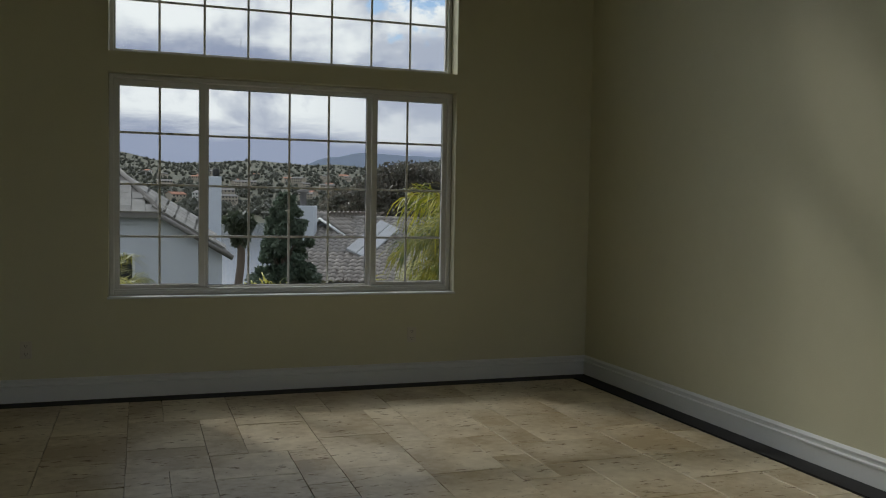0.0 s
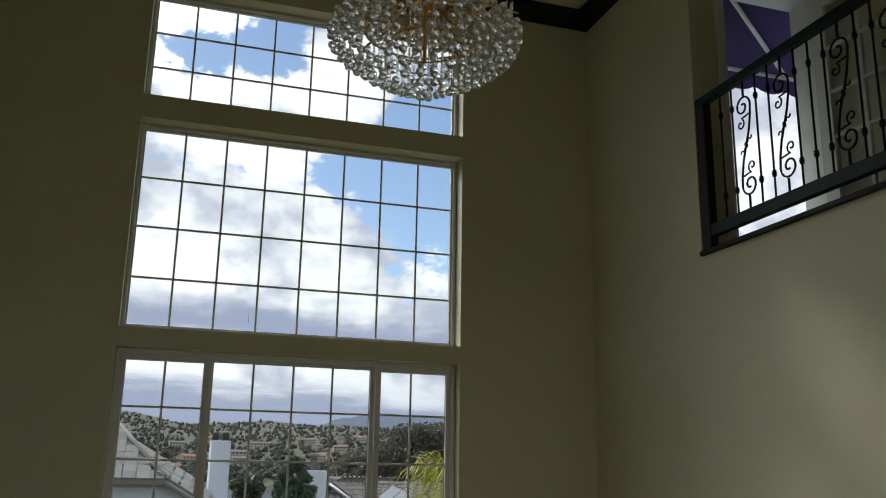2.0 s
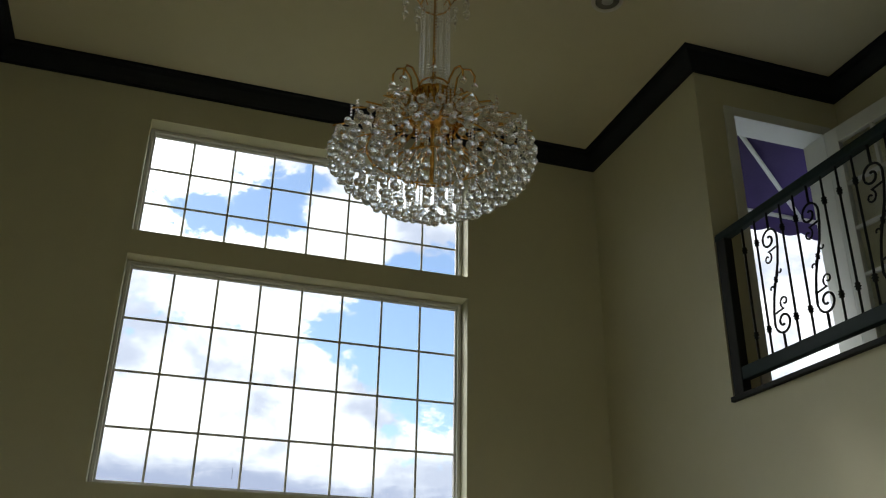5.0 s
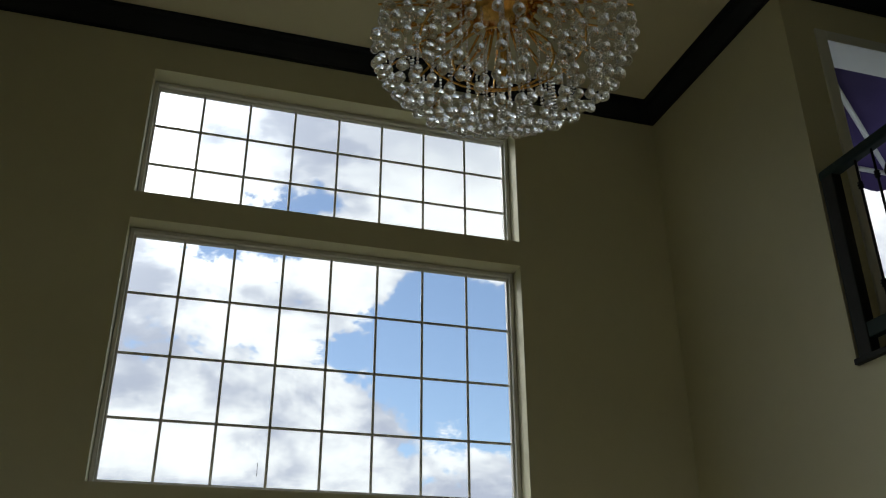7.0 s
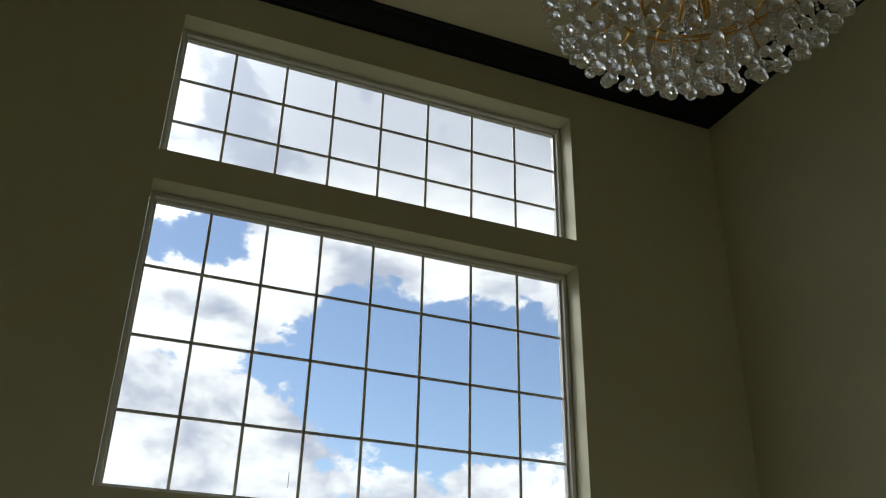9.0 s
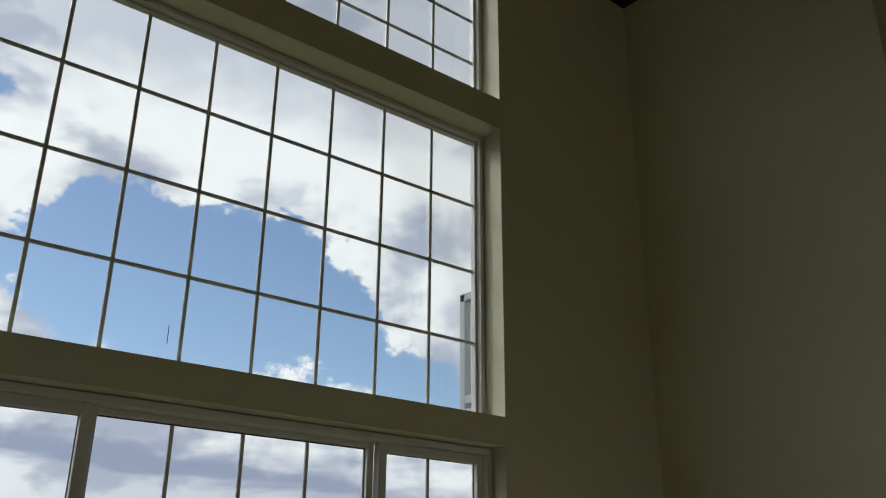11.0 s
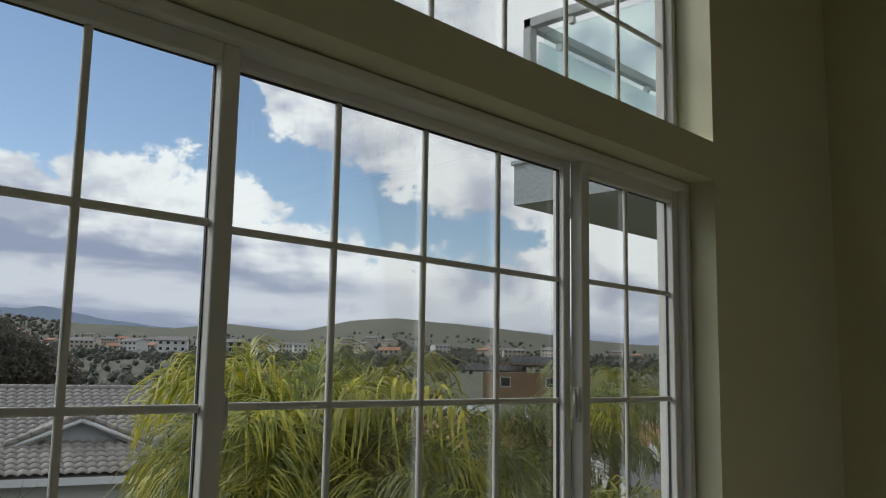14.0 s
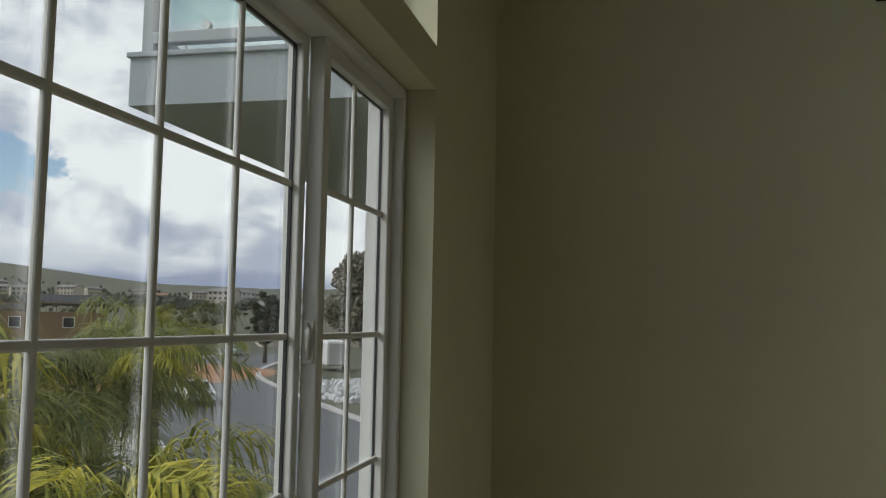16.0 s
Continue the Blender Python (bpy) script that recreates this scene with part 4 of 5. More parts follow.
FROND_SETS = {}
for key, mat in (("y", FROND_Y), ("g", FROND_G)):
    FROND_SETS[key] = [frond_mesh("frond", 2.3, 78, 95, mat, 1, 64, 0.80), frond_mesh("frond", 2.4, 58, 105, mat, 2, 64, 0.84), frond_mesh("frond", 2.4, 36, 95, mat, 3, 64, 0.80), frond_mesh("frond", 2.2, 12, 80, mat, 4, 60, 0.74), frond_mesh("frond", 2.0, -15, 60, mat, 5, 56, 0.7)]


def palm(place, size, key, label, count=26, seed=0, base=GZ, trunk_r=0.13):
    rnd = random.Random(seed)
    x, y, z = place
    p = thing("palm_tree", (x, y, base), label, "palm tree", "palms outside the window")
    h = z - base
    tb = bmesh.new()
    tube(tb, [(0.10 * math.sin(i * 0.8) * (1 - i / 8), 0, h * i / 8) for i in range(9)], trunk_r, 10, taper=trunk_r * 0.7)
    for i in range(int(h / 0.16)):
        lathe(tb, [(trunk_r * 0.9, -0.03), (trunk_r * 1.06, 0.0), (trunk_r * 0.9, 0.03)], (0.0, 0, 0.2 + 0.16 * i), 8) if i > h / 0.32 else None
    part("trunk", tb, BARK, p)
    for i in range(count):
        f = i / count
        me = FROND_SETS[key if rnd.random() < 0.72 else ("g" if key == "y" else "y")][min(4, int(f * 5))]
        m = Matrix.Translation((0, 0, h)) @ Matrix.Rotation(i * 2.39996 + 0.3 * rnd.random(), 4, "Z") @ Matrix.Rotation(radians(rnd.uniform(-14, 14)), 4, "Y") @ Matrix.Rotation(radians(rnd.uniform(-35, 35)), 4, "X") @ Matrix.Scale(size * rnd.uniform(0.85, 1.12), 4)
        part("frond", me, None, p, place=m)
    return p


palm((5.3, 5.5, 0.28), 0.92, "y", "yellowing queen palm close to the window", 46, 1)
palm((5.7, 3.3, -0.5), 0.78, "y", "yellowing queen palm with drooping fronds near the house", 38, 2)
palm((9.9, 6.1, 0.35), 0.66, "g", "green queen palm with long hanging leaflets", 26, 3)
palm((7.3, 2.1, -1.5), 0.8, "g", "dark green palm low beside the house", 34, 4)
palm((8.2, 10.4, 0.35), 1.0, "y", "yellow-green queen palm behind the nearer palms", 34, 5)
palm((6.8, 7.6, 0.1), 0.9, "y", "tall yellow-green queen palm in the garden", 38, 8)
palm((18.0, 10.1, 0.55), 1.0, "g", "slender young palm with bare trunk", 22, 6, trunk_r=0.16)
palm((2.75, 6.4, -0.75), 0.75, "y", "small yellowing palm below the window", 34, 7)
palm((-0.6, 14.5, -1.35), 0.8, "y", "small yellow palm before the neighbouring house", 20, 9)
palm((1.8, 9.6, -1.5), 0.85, "g", "low green palm in the side garden", 20, 10)


def leaf_quads(verts, faces, centre, radius, count, size, rnd, flat=1.0, up=0.0):
    for _ in range(count):
        d = Vector((rnd.gauss(0, 1), rnd.gauss(0, 1), rnd.gauss(0, 1)))
        d = d.normalized() * radius * (0.55 + 0.5 * rnd.random())
        d.z *= flat
        c = Vector(centre) + d
        u = Vector((rnd.gauss(0, 1), rnd.gauss(0, 1), rnd.gauss(0, 1) + up)).normalized()
        v = u.cross(Vector((rnd.gauss(0, 1), rnd.gauss(0, 1), rnd.gauss(0, 1)))).normalized()
        s = size * (0.6 + 0.8 * rnd.random())
        o = len(verts)
        verts += [tuple(c - u * s), tuple(c + v * s * 0.45), tuple(c + u * s), tuple(c - v * s * 0.45)]
        faces.append((o, o + 1, o + 2, o + 3))


def quads_mesh(name, verts, faces, mat):
    me = bpy.data.meshes.new(name)
    me.from_pydata(verts, [], faces)
    me.update()
    me.materials.append(mat)
    return me


def tree(name, x, y, base, height, radius, mat, label, seed, clumps=60, leaves=60, leaf=0.3, shape="round"):
    rnd = random.Random(seed)
    t = thing(name, (x, y, base), label, "tree")
    tb = bmesh.new()
    tube(tb, [(0, 0, -0.1), (0.1, 0, height * 0.3), (0, 0.1, height * 0.62), (0.05, 0.05, height * 0.9)], height * 0.032, 10, taper=height * 0.006)
    verts, faces = [], []
    for i in range(clumps):
        f = rnd.random()
        if shape == "cone":
            z = height * (0.16 + 0.84 * f)
            rr_ = radius * (1 - f) ** 0.55 * (0.55 + 0.5 * rnd.random())
            cr = radius * 0.30 * (1.15 - f)
        else:
            z = height * (0.30 + 0.64 * f)
            rr_ = radius * math.sin(math.pi * (0.12 + 0.76 * f)) * (0.5 + 0.5 * rnd.random())
            cr = radius * 0.30
        a = rnd.random() * 2 * math.pi
        c = (rr_ * math.cos(a), rr_ * math.sin(a), z)
        if i % 4 == 0:
            tube(tb, [(0, 0, z * 0.7), (c[0] * 0.5, c[1] * 0.5, z * 0.88), c], height * 0.009, 5, taper=height * 0.002)
        leaf_quads(verts, faces, c, cr, leaves, leaf, rnd, 0.8)
    part("trunk", tb, BARK, t)
    part("crown", quads_mesh("crown", verts, faces, mat), mat, t)
    return t


def polar(az, d, eye=(0.2, -6.2)):
    return eye[0] + d * math.sin(radians(az)), eye[1] + d * math.cos(radians(az))


x, y = polar(8.9, 30)
tree("conifer_tree", x, y, -5.6, 7.3, 1.55, LEAF_C, "dense dark green conifer beside the lake", 3, 240, 130, 0.10, "cone")
x, y = polar(18.6, 74, (-0.34, -1.9))
tree("broad_tree", x, y, GZ - 2, 10.6, 5.4, LEAF_B, "wide dark brown-green tree behind the neighbouring roof", 4, 190, 260, 0.17)
tree("broad_tree", x - 4.5, y + 3, GZ - 2, 9.0, 4.0, LEAF_B, "wide dark brown-green tree behind the neighbouring roof", 14, 130, 240, 0.17)
tree("broad_tree", x + 3.6, y - 1, GZ - 2, 9.3, 4.0, LEAF_B, "wide dark brown-green tree behind the neighbouring roof", 15, 130, 240, 0.17)
x, y = polar(6.0, 52)
fp = thing("fan_palm", (x, y, -8.0), "tall fan palm with a shaggy crown by the lake", "palm tree")
tb = bmesh.new()
tube(tb, [(0.12 * math.sin(i), 0.1 * math.cos(i * 1.7), 8.0 * i / 10) for i in range(11)], 0.26, 10, taper=0.22)
part("trunk", tb, BARK, fp)
verts, faces = [], []
rnd = random.Random(21)
for cz, cr, n in ((8.15, 0.85, 620), (7.55, 0.55, 320), (7.1, 0.35, 160)):
    leaf_quads(verts, faces, (0, 0, cz), cr, n, 0.30, rnd, 0.75)
part("crown", quads_mesh("crown", verts, faces, LEAF_D), LEAF_D, fp)

# bare shrub before the neighbouring roof
x, y = polar(17.2, 16, (-0.34, -1.9))
sh = thing("bare_shrub", (x, y, GZ), "leafless twiggy shrub in front of the tiled roof", "shrub")
tb = bmesh.new()
rnd = random.Random(8)


def twig(p, d, ln, r, depth):
    q = p + d * ln
    tube(tb, [p, p.lerp(q, 0.5) + Vector((rnd.gauss(0, 0.03), rnd.gauss(0, 0.03), 0)), q], r, 4, taper=r * 0.6)
    if depth:
        for _ in range(3):
            twig(q if rnd.random() < 0.6 else p.lerp(q, 0.7), (d + Vector((rnd.gauss(0, 0.42), rnd.gauss(0, 0.42), rnd.gauss(0.12, 0.25)))).normalized(), ln * 0.72, r * 0.6, depth - 1)


for k in range(3):
    twig(Vector((0.1 * k, 0, 0)), Vector((rnd.gauss(0, 0.16), rnd.gauss(0, 0.16), 1)).normalized(), 1.35, 0.035, 4)
part("branches", tb, BARK, sh)

# ---- outside: neighbouring houses ----


def gable_roof(bm, w, d, z0, h, over=0.4, thick=0.18):
    """Ridge along x."""
    a, b = w / 2 + over, d / 2 + over
    zl = z0 - h * over / (d / 2)
    v = [bm.verts.new(p) for p in ((-a, -b, zl), (a, -b, zl), (a, b, zl), (-a, b, zl), (-a, 0, z0 + h), (a, 0, z0 + h),
                                   (-a, -b, zl - thick), (a, -b, zl - thick), (a, b, zl - thick), (-a, b, zl - thick), (-a, 0, z0 + h - thick), (a, 0, z0 + h - thick))]
    for f in ((0, 1, 5, 4), (2, 3, 4, 5), (6, 10, 11, 7), (8, 11, 10, 9), (0, 6, 7, 1), (2, 8, 9, 3), (0, 4, 10, 6), (4, 3, 9, 10), (1, 7, 11, 5), (5, 11, 8, 2)):
        bm.faces.new([v[i] for i in f])
    bmesh.ops.recalc_face_normals(bm, faces=bm.faces[:])
    return bm


def gable_walls(bm, w, d, z0, z1, h):
    v = [bm.verts.new(p) for p in ((-w / 2, -d / 2, z0), (w / 2, -d / 2, z0), (w / 2, d / 2, z0), (-w / 2, d / 2, z0),
                                   (-w / 2, -d / 2, z1), (w / 2, -d / 2, z1), (w / 2, d / 2, z1), (-w / 2, d / 2, z1), (-w / 2, 0, z1 + h - 0.1), (w / 2, 0, z1 + h - 0.1))]
    for f in ((0, 1, 5, 4), (2, 3, 7, 6), (1, 2, 6, 9, 5), (3, 0, 4, 8, 7)):
        bm.faces.new([v[i] for i in f])
    bmesh.ops.recalc_face_normals(bm, faces=bm.faces[:])
    return bm


def house_window(parent, place, w, h, frame_mat=TRIM):
    f = part("window", frame_bm(-w / 2, w / 2, -h / 2, h / 2, -0.05, 0.03, 0.07), frame_mat, parent, place=place)
    part("pane", boxes((-w / 2 + 0.06, w / 2 - 0.06, -0.015, 0.0, -h / 2 + 0.06, h / 2 - 0.06)), DARKGLASS, f)


def tile_rows(parent, mesh, width, slope_len, pitch, tw, tl, origin, mat, nearest=300, skip=None):
    """Roof tiles on one slope: origin is the eave's left end; x along the eave, then up the slope."""
    count, rest = 0, bmesh.new()
    n_u, n_v = int(width / tw), int(slope_len / tl)
    for v in range(n_v + 1):
        for u in range(n_u):
            if skip and skip(u * tw, v * tl):
                continue
            m = origin @ Matrix.Rotation(pitch, 4, "X") @ Matrix.Translation((u * tw + tw / 2 + random.uniform(-0.006, 0.006), v * tl, 0.02)) @ Matrix.Rotation(radians(random.uniform(-1.5, 1.5)), 4, "Z")
            if count < nearest:
                part("roof_tile", mesh, mat, parent, place=m)
                count += 1
            else:
                o = bmesh.new()
                o.from_mesh(mesh)
                o.transform(m)
                tmp = bpy.data.meshes.new("t")
                o.to_mesh(tmp)
                o.free()
                rest.from_mesh(tmp)
                bpy.data.meshes.remove(tmp)
    if len(rest.verts):
        r = part("roof_tiles", rest, ROOFJOIN, parent)
        r["kind"] = "stuff"
    else:
        rest.free()


def barrel_tile(tw, tl, rise=0.06):
    bm = bmesh.new()
    prof = [(-0.5, 0.0), (-0.36, 0.25), (-0.2, 0.85), (0.0, 1.0), (0.2, 0.85), (0.36, 0.25), (0.5, 0.0)]
    front = [bm.verts.new((u * tw * 1.04, -tl * 0.12, v * rise + 0.030)) for u, v in prof]
    back = [bm.verts.new((u * tw * 1.04, tl, v * rise)) for u, v in prof]
    low = [bm.verts.new((u * tw * 1.04, -tl * 0.12, v * rise + 0.006)) for u, v in prof]
    for i in range(len(prof) - 1):
        bm.faces.new((front[i], front[i + 1], back[i + 1], back[i])).smooth = True
        bm.faces.new((low[i], low[i + 1], front[i + 1], front[i]))
    return mesh_of("barrel_tile", bm, TILE_B)


def flat_tile(tw, tl):
    return mesh_of("flat_tile", boxes((-tw / 2 + 0.008, tw / 2 - 0.008, -0.06, tl, 0.0, 0.045)), TILE_A)


def wedge_house_b():
    hb = thing("tiled_house", Matrix.Translation((11.6, 24.2, GZ)) @ Matrix.Rotation(radians(-20), 4, "Z"), "grey stucco house with a grey-brown barrel tile roof", "house")
    zr = 0.72 - GZ
    run, drop = 7.0, 2.1
    bt = barrel_tile(0.29, 0.38)

    def wing(place, ww, wrun, wdrop, top, limit, wall_mat, wall_len=None, names=("wall", "roof")):
        wallm = gable_walls(bmesh.new(), (wall_len or ww) - 0.6, 2 * wrun - 1.0, 0, top - wdrop, wdrop)
        wallm.transform(place)
        part(names[0], wallm, wall_mat, hb)
        roofm = gable_roof(bmesh.new(), ww - 0.5, 2 * wrun - 0.5, top - wdrop, wdrop, 0.25, 0.16)
        roofm.transform(place)
        part(names[1], roofm, ROOFJOIN, hb)
        for s in (-1, 1):
            for yy in (-1, 1):
                rk = tube(bmesh.new(), [(s * (ww / 2 + 0.02), 0, top - 0.10), (s * (ww / 2 + 0.02), yy * wrun, top - wdrop - 0.10)], 0.065, 4)
                rk.transform(place)
                part("rake_board", rk, TRIM, hb, "white painted rake board")
        fa = boxes((-ww / 2, ww / 2, -wrun - 0.12, -wrun - 0.06, top - wdrop - 0.28, top - wdrop - 0.08))
        fa.transform(place)
        part("eave_fascia", fa, TRIM, hb)
        wp = math.atan2(wdrop, wrun)
        for k, turn in enumerate((0, math.pi)):
            o = place @ Matrix.Rotation(turn, 4, "Z") @ Matrix.Translation((-ww / 2, -wrun, top - wdrop - 0.02))
            if k == 0 or limit < 200:
                tile_rows(hb, bt, ww, math.hypot(wrun, wdrop), wp, 0.29, 0.38, o, TILE_B, limit)
        ridge = bmesh.new()
        for i in range(int(ww / 0.36)):
            x0 = -ww / 2 + i * 0.36
            tube(ridge, [(x0, 0, top + 0.03), (x0 + 0.38, 0, top + 0.045)], 0.11, 8)
        ridge.transform(place)
        part("ridge_tiles", ridge, ROOFJOIN, hb)["kind"] = "stuff"

    wing(Matrix.Translation((-0.3, 5.0, 0)), 12.0, run, drop, zr, 300, OFFWHITE)
    unturn = Matrix.Rotation(radians(20), 4, "Z")
    left = unturn @ Matrix.Translation((8.8 - 11.6, 30.8 - 24.2, 0)) @ Matrix.Rotation(radians(38), 4, "Z")
    wing(left, 4.0, 1.7, 0.85, zr + 0.12, 120, GREYWALL, names=("left_wall", "left_roof"))
    front = Matrix.Translation((0.0, 2.1, 0)) @ Matrix.Rotation(radians(90), 4, "Z")
    wing(front, 4.4, 1.95, 0.80, 0.05 - GZ, 120, GREYWALL, names=("gable_wall", "gable_roof"))
    for sx in (-1, 1):
        caps = bmesh.new()
        for i in range(6):
            f = i / 6
            tube(caps, [(sx * 2.0 * (1 - f), -0.1, 0.10 - GZ - 0.82 * (1 - f)), (sx * 2.0 * (1 - f - 0.18), -0.1, 0.10 - GZ - 0.82 * (1 - f - 0.18))], 0.085, 8)
        part("rake_caps", caps, TILE_B, hb)["kind"] = "stuff"
    cx, cy = (unturn @ Vector((6.45 - 11.6, 29.2 - 24.2, 0))).xy
    ch = part("chimney", boxes((cx - 0.5, cx + 0.5, cy - 0.45, cy + 0.45, 0, zr + 0.55), bevel=0.03), PALEWALL, hb)
    part("chimney_pot", lathe(bmesh.new(), [(0.13, 0.0), (0.13, 0.5), (0.24, 0.52), (0.24, 0.62), (0.1, 0.66)], (cx, cy, zr + 0.55), 12), GREYROOF, ch)
    house_window(hb, Matrix.Translation((-4.4, -1.6, 1.5)), 1.2, 1.2)
    # two solar water panels propped on a rack over the slope
    foot_l, foot_r, head = Vector((7.57, 26.3, -0.39)), Vector((8.62, 26.3, -0.52)), Vector((9.49, 28.5, 0.66))
    ya = (head - foot_l).normalized()
    xa = (foot_r - foot_l) - ya * (foot_r - foot_l).dot(ya)
    wide, long_ = xa.length, (head - foot_l).length
    xa.normalize()
    na = xa.cross(ya)
    up = hb.matrix_basis.inverted() @ Matrix(((xa.x, ya.x, na.x, foot_l.x), (xa.y, ya.y, na.y, foot_l.y), (xa.z, ya.z, na.z, foot_l.z), (0, 0, 0, 1)))
    for k in range(2):
        s = part("solar_panel", boxes((0, wide * 0.49, 0, long_, 0.0, 0.09), bevel=0.01), GREYFRAME, hb, "aluminium solar water panel", place=up @ Matrix.Translation((k * wide * 0.51, 0, 0)))
        part("panel_glass", boxes((0.03, wide * 0.49 - 0.03, 0.04, long_ - 0.04, 0.088, 0.096)), material("pale_panel_glass", (0.45, 0.46, 0.48), rough=0.15, scale=2), s)
    leg = bmesh.new()
    for k in (0.1, 0.5, 0.9):
        tube(leg, [(k, long_ - 0.1, 0.0), (k + 0.5, long_ + 0.2, -0.75)], 0.025, 5)
        tube(leg, [(k, long_ - 0.1, 0.0), (k + 0.1, long_ - 1.0, -0.5)], 0.025, 5)
    tube(leg, [(0, long_ - 0.5, -0.02), (wide + 0.6, long_ - 0.3, -0.25)], 0.025, 5)
    part("panel_rack", leg, GREYFRAME, hb, place=up)


wedge_house_b()


def house_a():
    """Pale neighbour: a front slope with a level eave, a side slope falling away along a rake, and a tall chimney."""
    base = GZ - 1.6
    ox, oy = polar(1.1, 24)
    ha = thing("white_house", Matrix.Translation((ox, oy, base)), "pale stucco house with flat grey tiles and a tall chimney", "house")
    ez = 1.05 - base
    wall = bmesh.new()
    pts = [(-3.2, 0.0), (1.62, 0.0), (1.62, ez - 0.98), (0.0, ez - 0.06), (-3.2, ez - 0.06)]
    f0 = [wall.verts.new((x, 0.12, z)) for x, z in pts]
    f1 = [wall.verts.new((x, 5.0, z)) for x, z in pts]
    wall.faces.new(f0)
    wall.faces.new(f1[::-1])
    for k in range(5):
        wall.faces.new((f0[k], f1[k], f1[(k + 1) % 5], f0[(k + 1) % 5]))
    bmesh.ops.recalc_face_normals(wall, faces=wall.faces[:])
    part("wall", wall, PALEWALL, ha)
    part("trim_band", boxes((-3.2, 0.0, 0.085, 0.115, ez - 0.32, ez - 0.24)), PALEWALL, ha)
    ft = flat_tile(0.34, 0.30)
    def slab(name, pts, thick=0.12):
        bm = bmesh.new()
        up_ = [bm.verts.new(q) for q in pts]
        lo_ = [bm.verts.new(q - Vector((0, 0, thick))) for q in pts]
        bm.faces.new(up_)
        bm.faces.new(lo_[::-1])
        for k in range(len(pts)):
            bm.faces.new((up_[k], lo_[k], lo_[(k + 1) % len(pts)], up_[(k + 1) % len(pts)]))
        bmesh.ops.recalc_face_normals(bm, faces=bm.faces[:])
        part(name, bm, ROOFJOIN, ha)

    corner, foot = Vector((0.02, -0.16, ez)), Vector((1.86, -0.16, ez - 1.10))
    crease = Vector((-1.12, 1.9, 1.16))
    pitch = math.atan2(crease.z, crease.y)
    slab("front_roof", [Vector((-3.4, -0.16, ez)), corner, corner + crease * 1.45, Vector((-3.4, -0.16, ez)) + Vector((0, crease.y, crease.z)) * 1.45])
    tile_rows(ha, ft, 3.42, 3.1, pitch, 0.34, 0.30, Matrix.Translation((-3.4, -0.16, ez)), TILE_A, 150, skip=lambda u, v: u > 3.42 - v * 0.50 - 0.3)
    part("eave_fascia", boxes((-3.4, 0.02, -0.21, -0.15, ez - 0.14, ez - 0.01)), GREYROOF, ha)
    # side slope falling along the rake
    cc = crease * 0.78
    slab("side_roof", [foot, foot + cc, corner + cc, corner])
    u_ax = (corner - foot).normalized()
    x_ax = cc - u_ax * cc.dot(u_ax)
    wide, skew = x_ax.length, cc.dot(u_ax) / x_ax.length
    x_ax.normalize()
    n_ax = x_ax.cross(u_ax)
    if n_ax.z < 0:
        n_ax = -n_ax
    side = Matrix(((x_ax.x, u_ax.x, n_ax.x, foot.x), (x_ax.y, u_ax.y, n_ax.y, foot.y), (x_ax.z, u_ax.z, n_ax.z, foot.z), (0, 0, 0, 1)))
    ln = (corner - foot).length
    tile_rows(ha, ft, wide + 0.2, ln + skew * wide + 0.3, 0.0, 0.34, 0.30, side, TILE_A, 150, skip=lambda u, v: v < skew * (u + 0.17) - 0.1 or v > ln + skew * (u + 0.17) - 0.15)
    hipcap = bmesh.new()
    tube(hipcap, [corner + Vector((0, 0, 0.05)), corner + crease * 1.4 + Vector((0, 0, 0.05))], 0.07, 6)
    part("hip_cap", hipcap, ROOFJOIN, ha)
    rk = bmesh.new()
    tube(rk, [(1.88, -0.19, ez - 1.19), (0.02, -0.19, ez - 0.08)], 0.07, 4)
    part("rake_board", rk, GREYROOF, ha)
    ch = part("chimney", boxes((1.30, 1.86, 3.2, 4.1, 0, 2.12 - base), bevel=0.02), PALEWALL, ha)
    for k in (1.42, 1.72):
        part("chimney_cap", lathe(bmesh.new(), [(0.09, 0), (0.11, 0.2), (0.09, 0.24)], (k, 3.5, 2.12 - base), 10), DARK_GASKET, ch)
    house_window(ha, Matrix.Translation((-0.84, 0.10, -0.42 - base)), 0.5, 0.78)
    house_window(ha, Matrix.Translation((0.0, 0.10, -1.95 - base)), 1.35, 0.5)


house_a()

# ---- outside: far houses, building shell, street things ----


def far_house(name, w, d, h, rh, wm, rm, label, storeys=1):
    t = thing(name, (0, 0, 0), label, "house", "houses on the far slope")
    part("wall", gable_walls(bmesh.new(), w, d, -4, h, rh), wm, t)
    part("roof", gable_roof(bmesh.new(), w, d, h, rh, 0.5, 0.2), rm, t)
    for s in range(storeys):
        z = 1.5 + s * 2.9
        n = int(w / 3)
        for i in range(n):
            part("window", boxes((-w / 2 + (i + 0.5) * w / n - 0.7, -w / 2 + (i + 0.5) * w / n + 0.7, -d / 2 - 0.05, -d / 2 + 0.05, z - 0.6, z + 0.7)), DARKGLASS, t)
    return t


protos = [far_house("far_house", 13, 9, 3.0, 1.8, CREAM, TERRA, "cream far house with a terracotta roof", 1),
          far_house("far_house", 14, 10, 5.8, 1.9, OFFWHITE, GREYROOF, "white two-storey far house with a grey roof", 2),
          far_house("far_house", 16, 9, 5.6, 1.7, CREAM, GREYROOF, "cream two-storey far house with a grey roof", 2),
          far_house("far_house", 12, 9, 3.2, 2.0, OFFWHITE, TERRA, "white far house with a terracotta roof", 1)]


def facing(x, y, turn=0.0):
    return math.atan2(x, y + 2) * -1 + turn


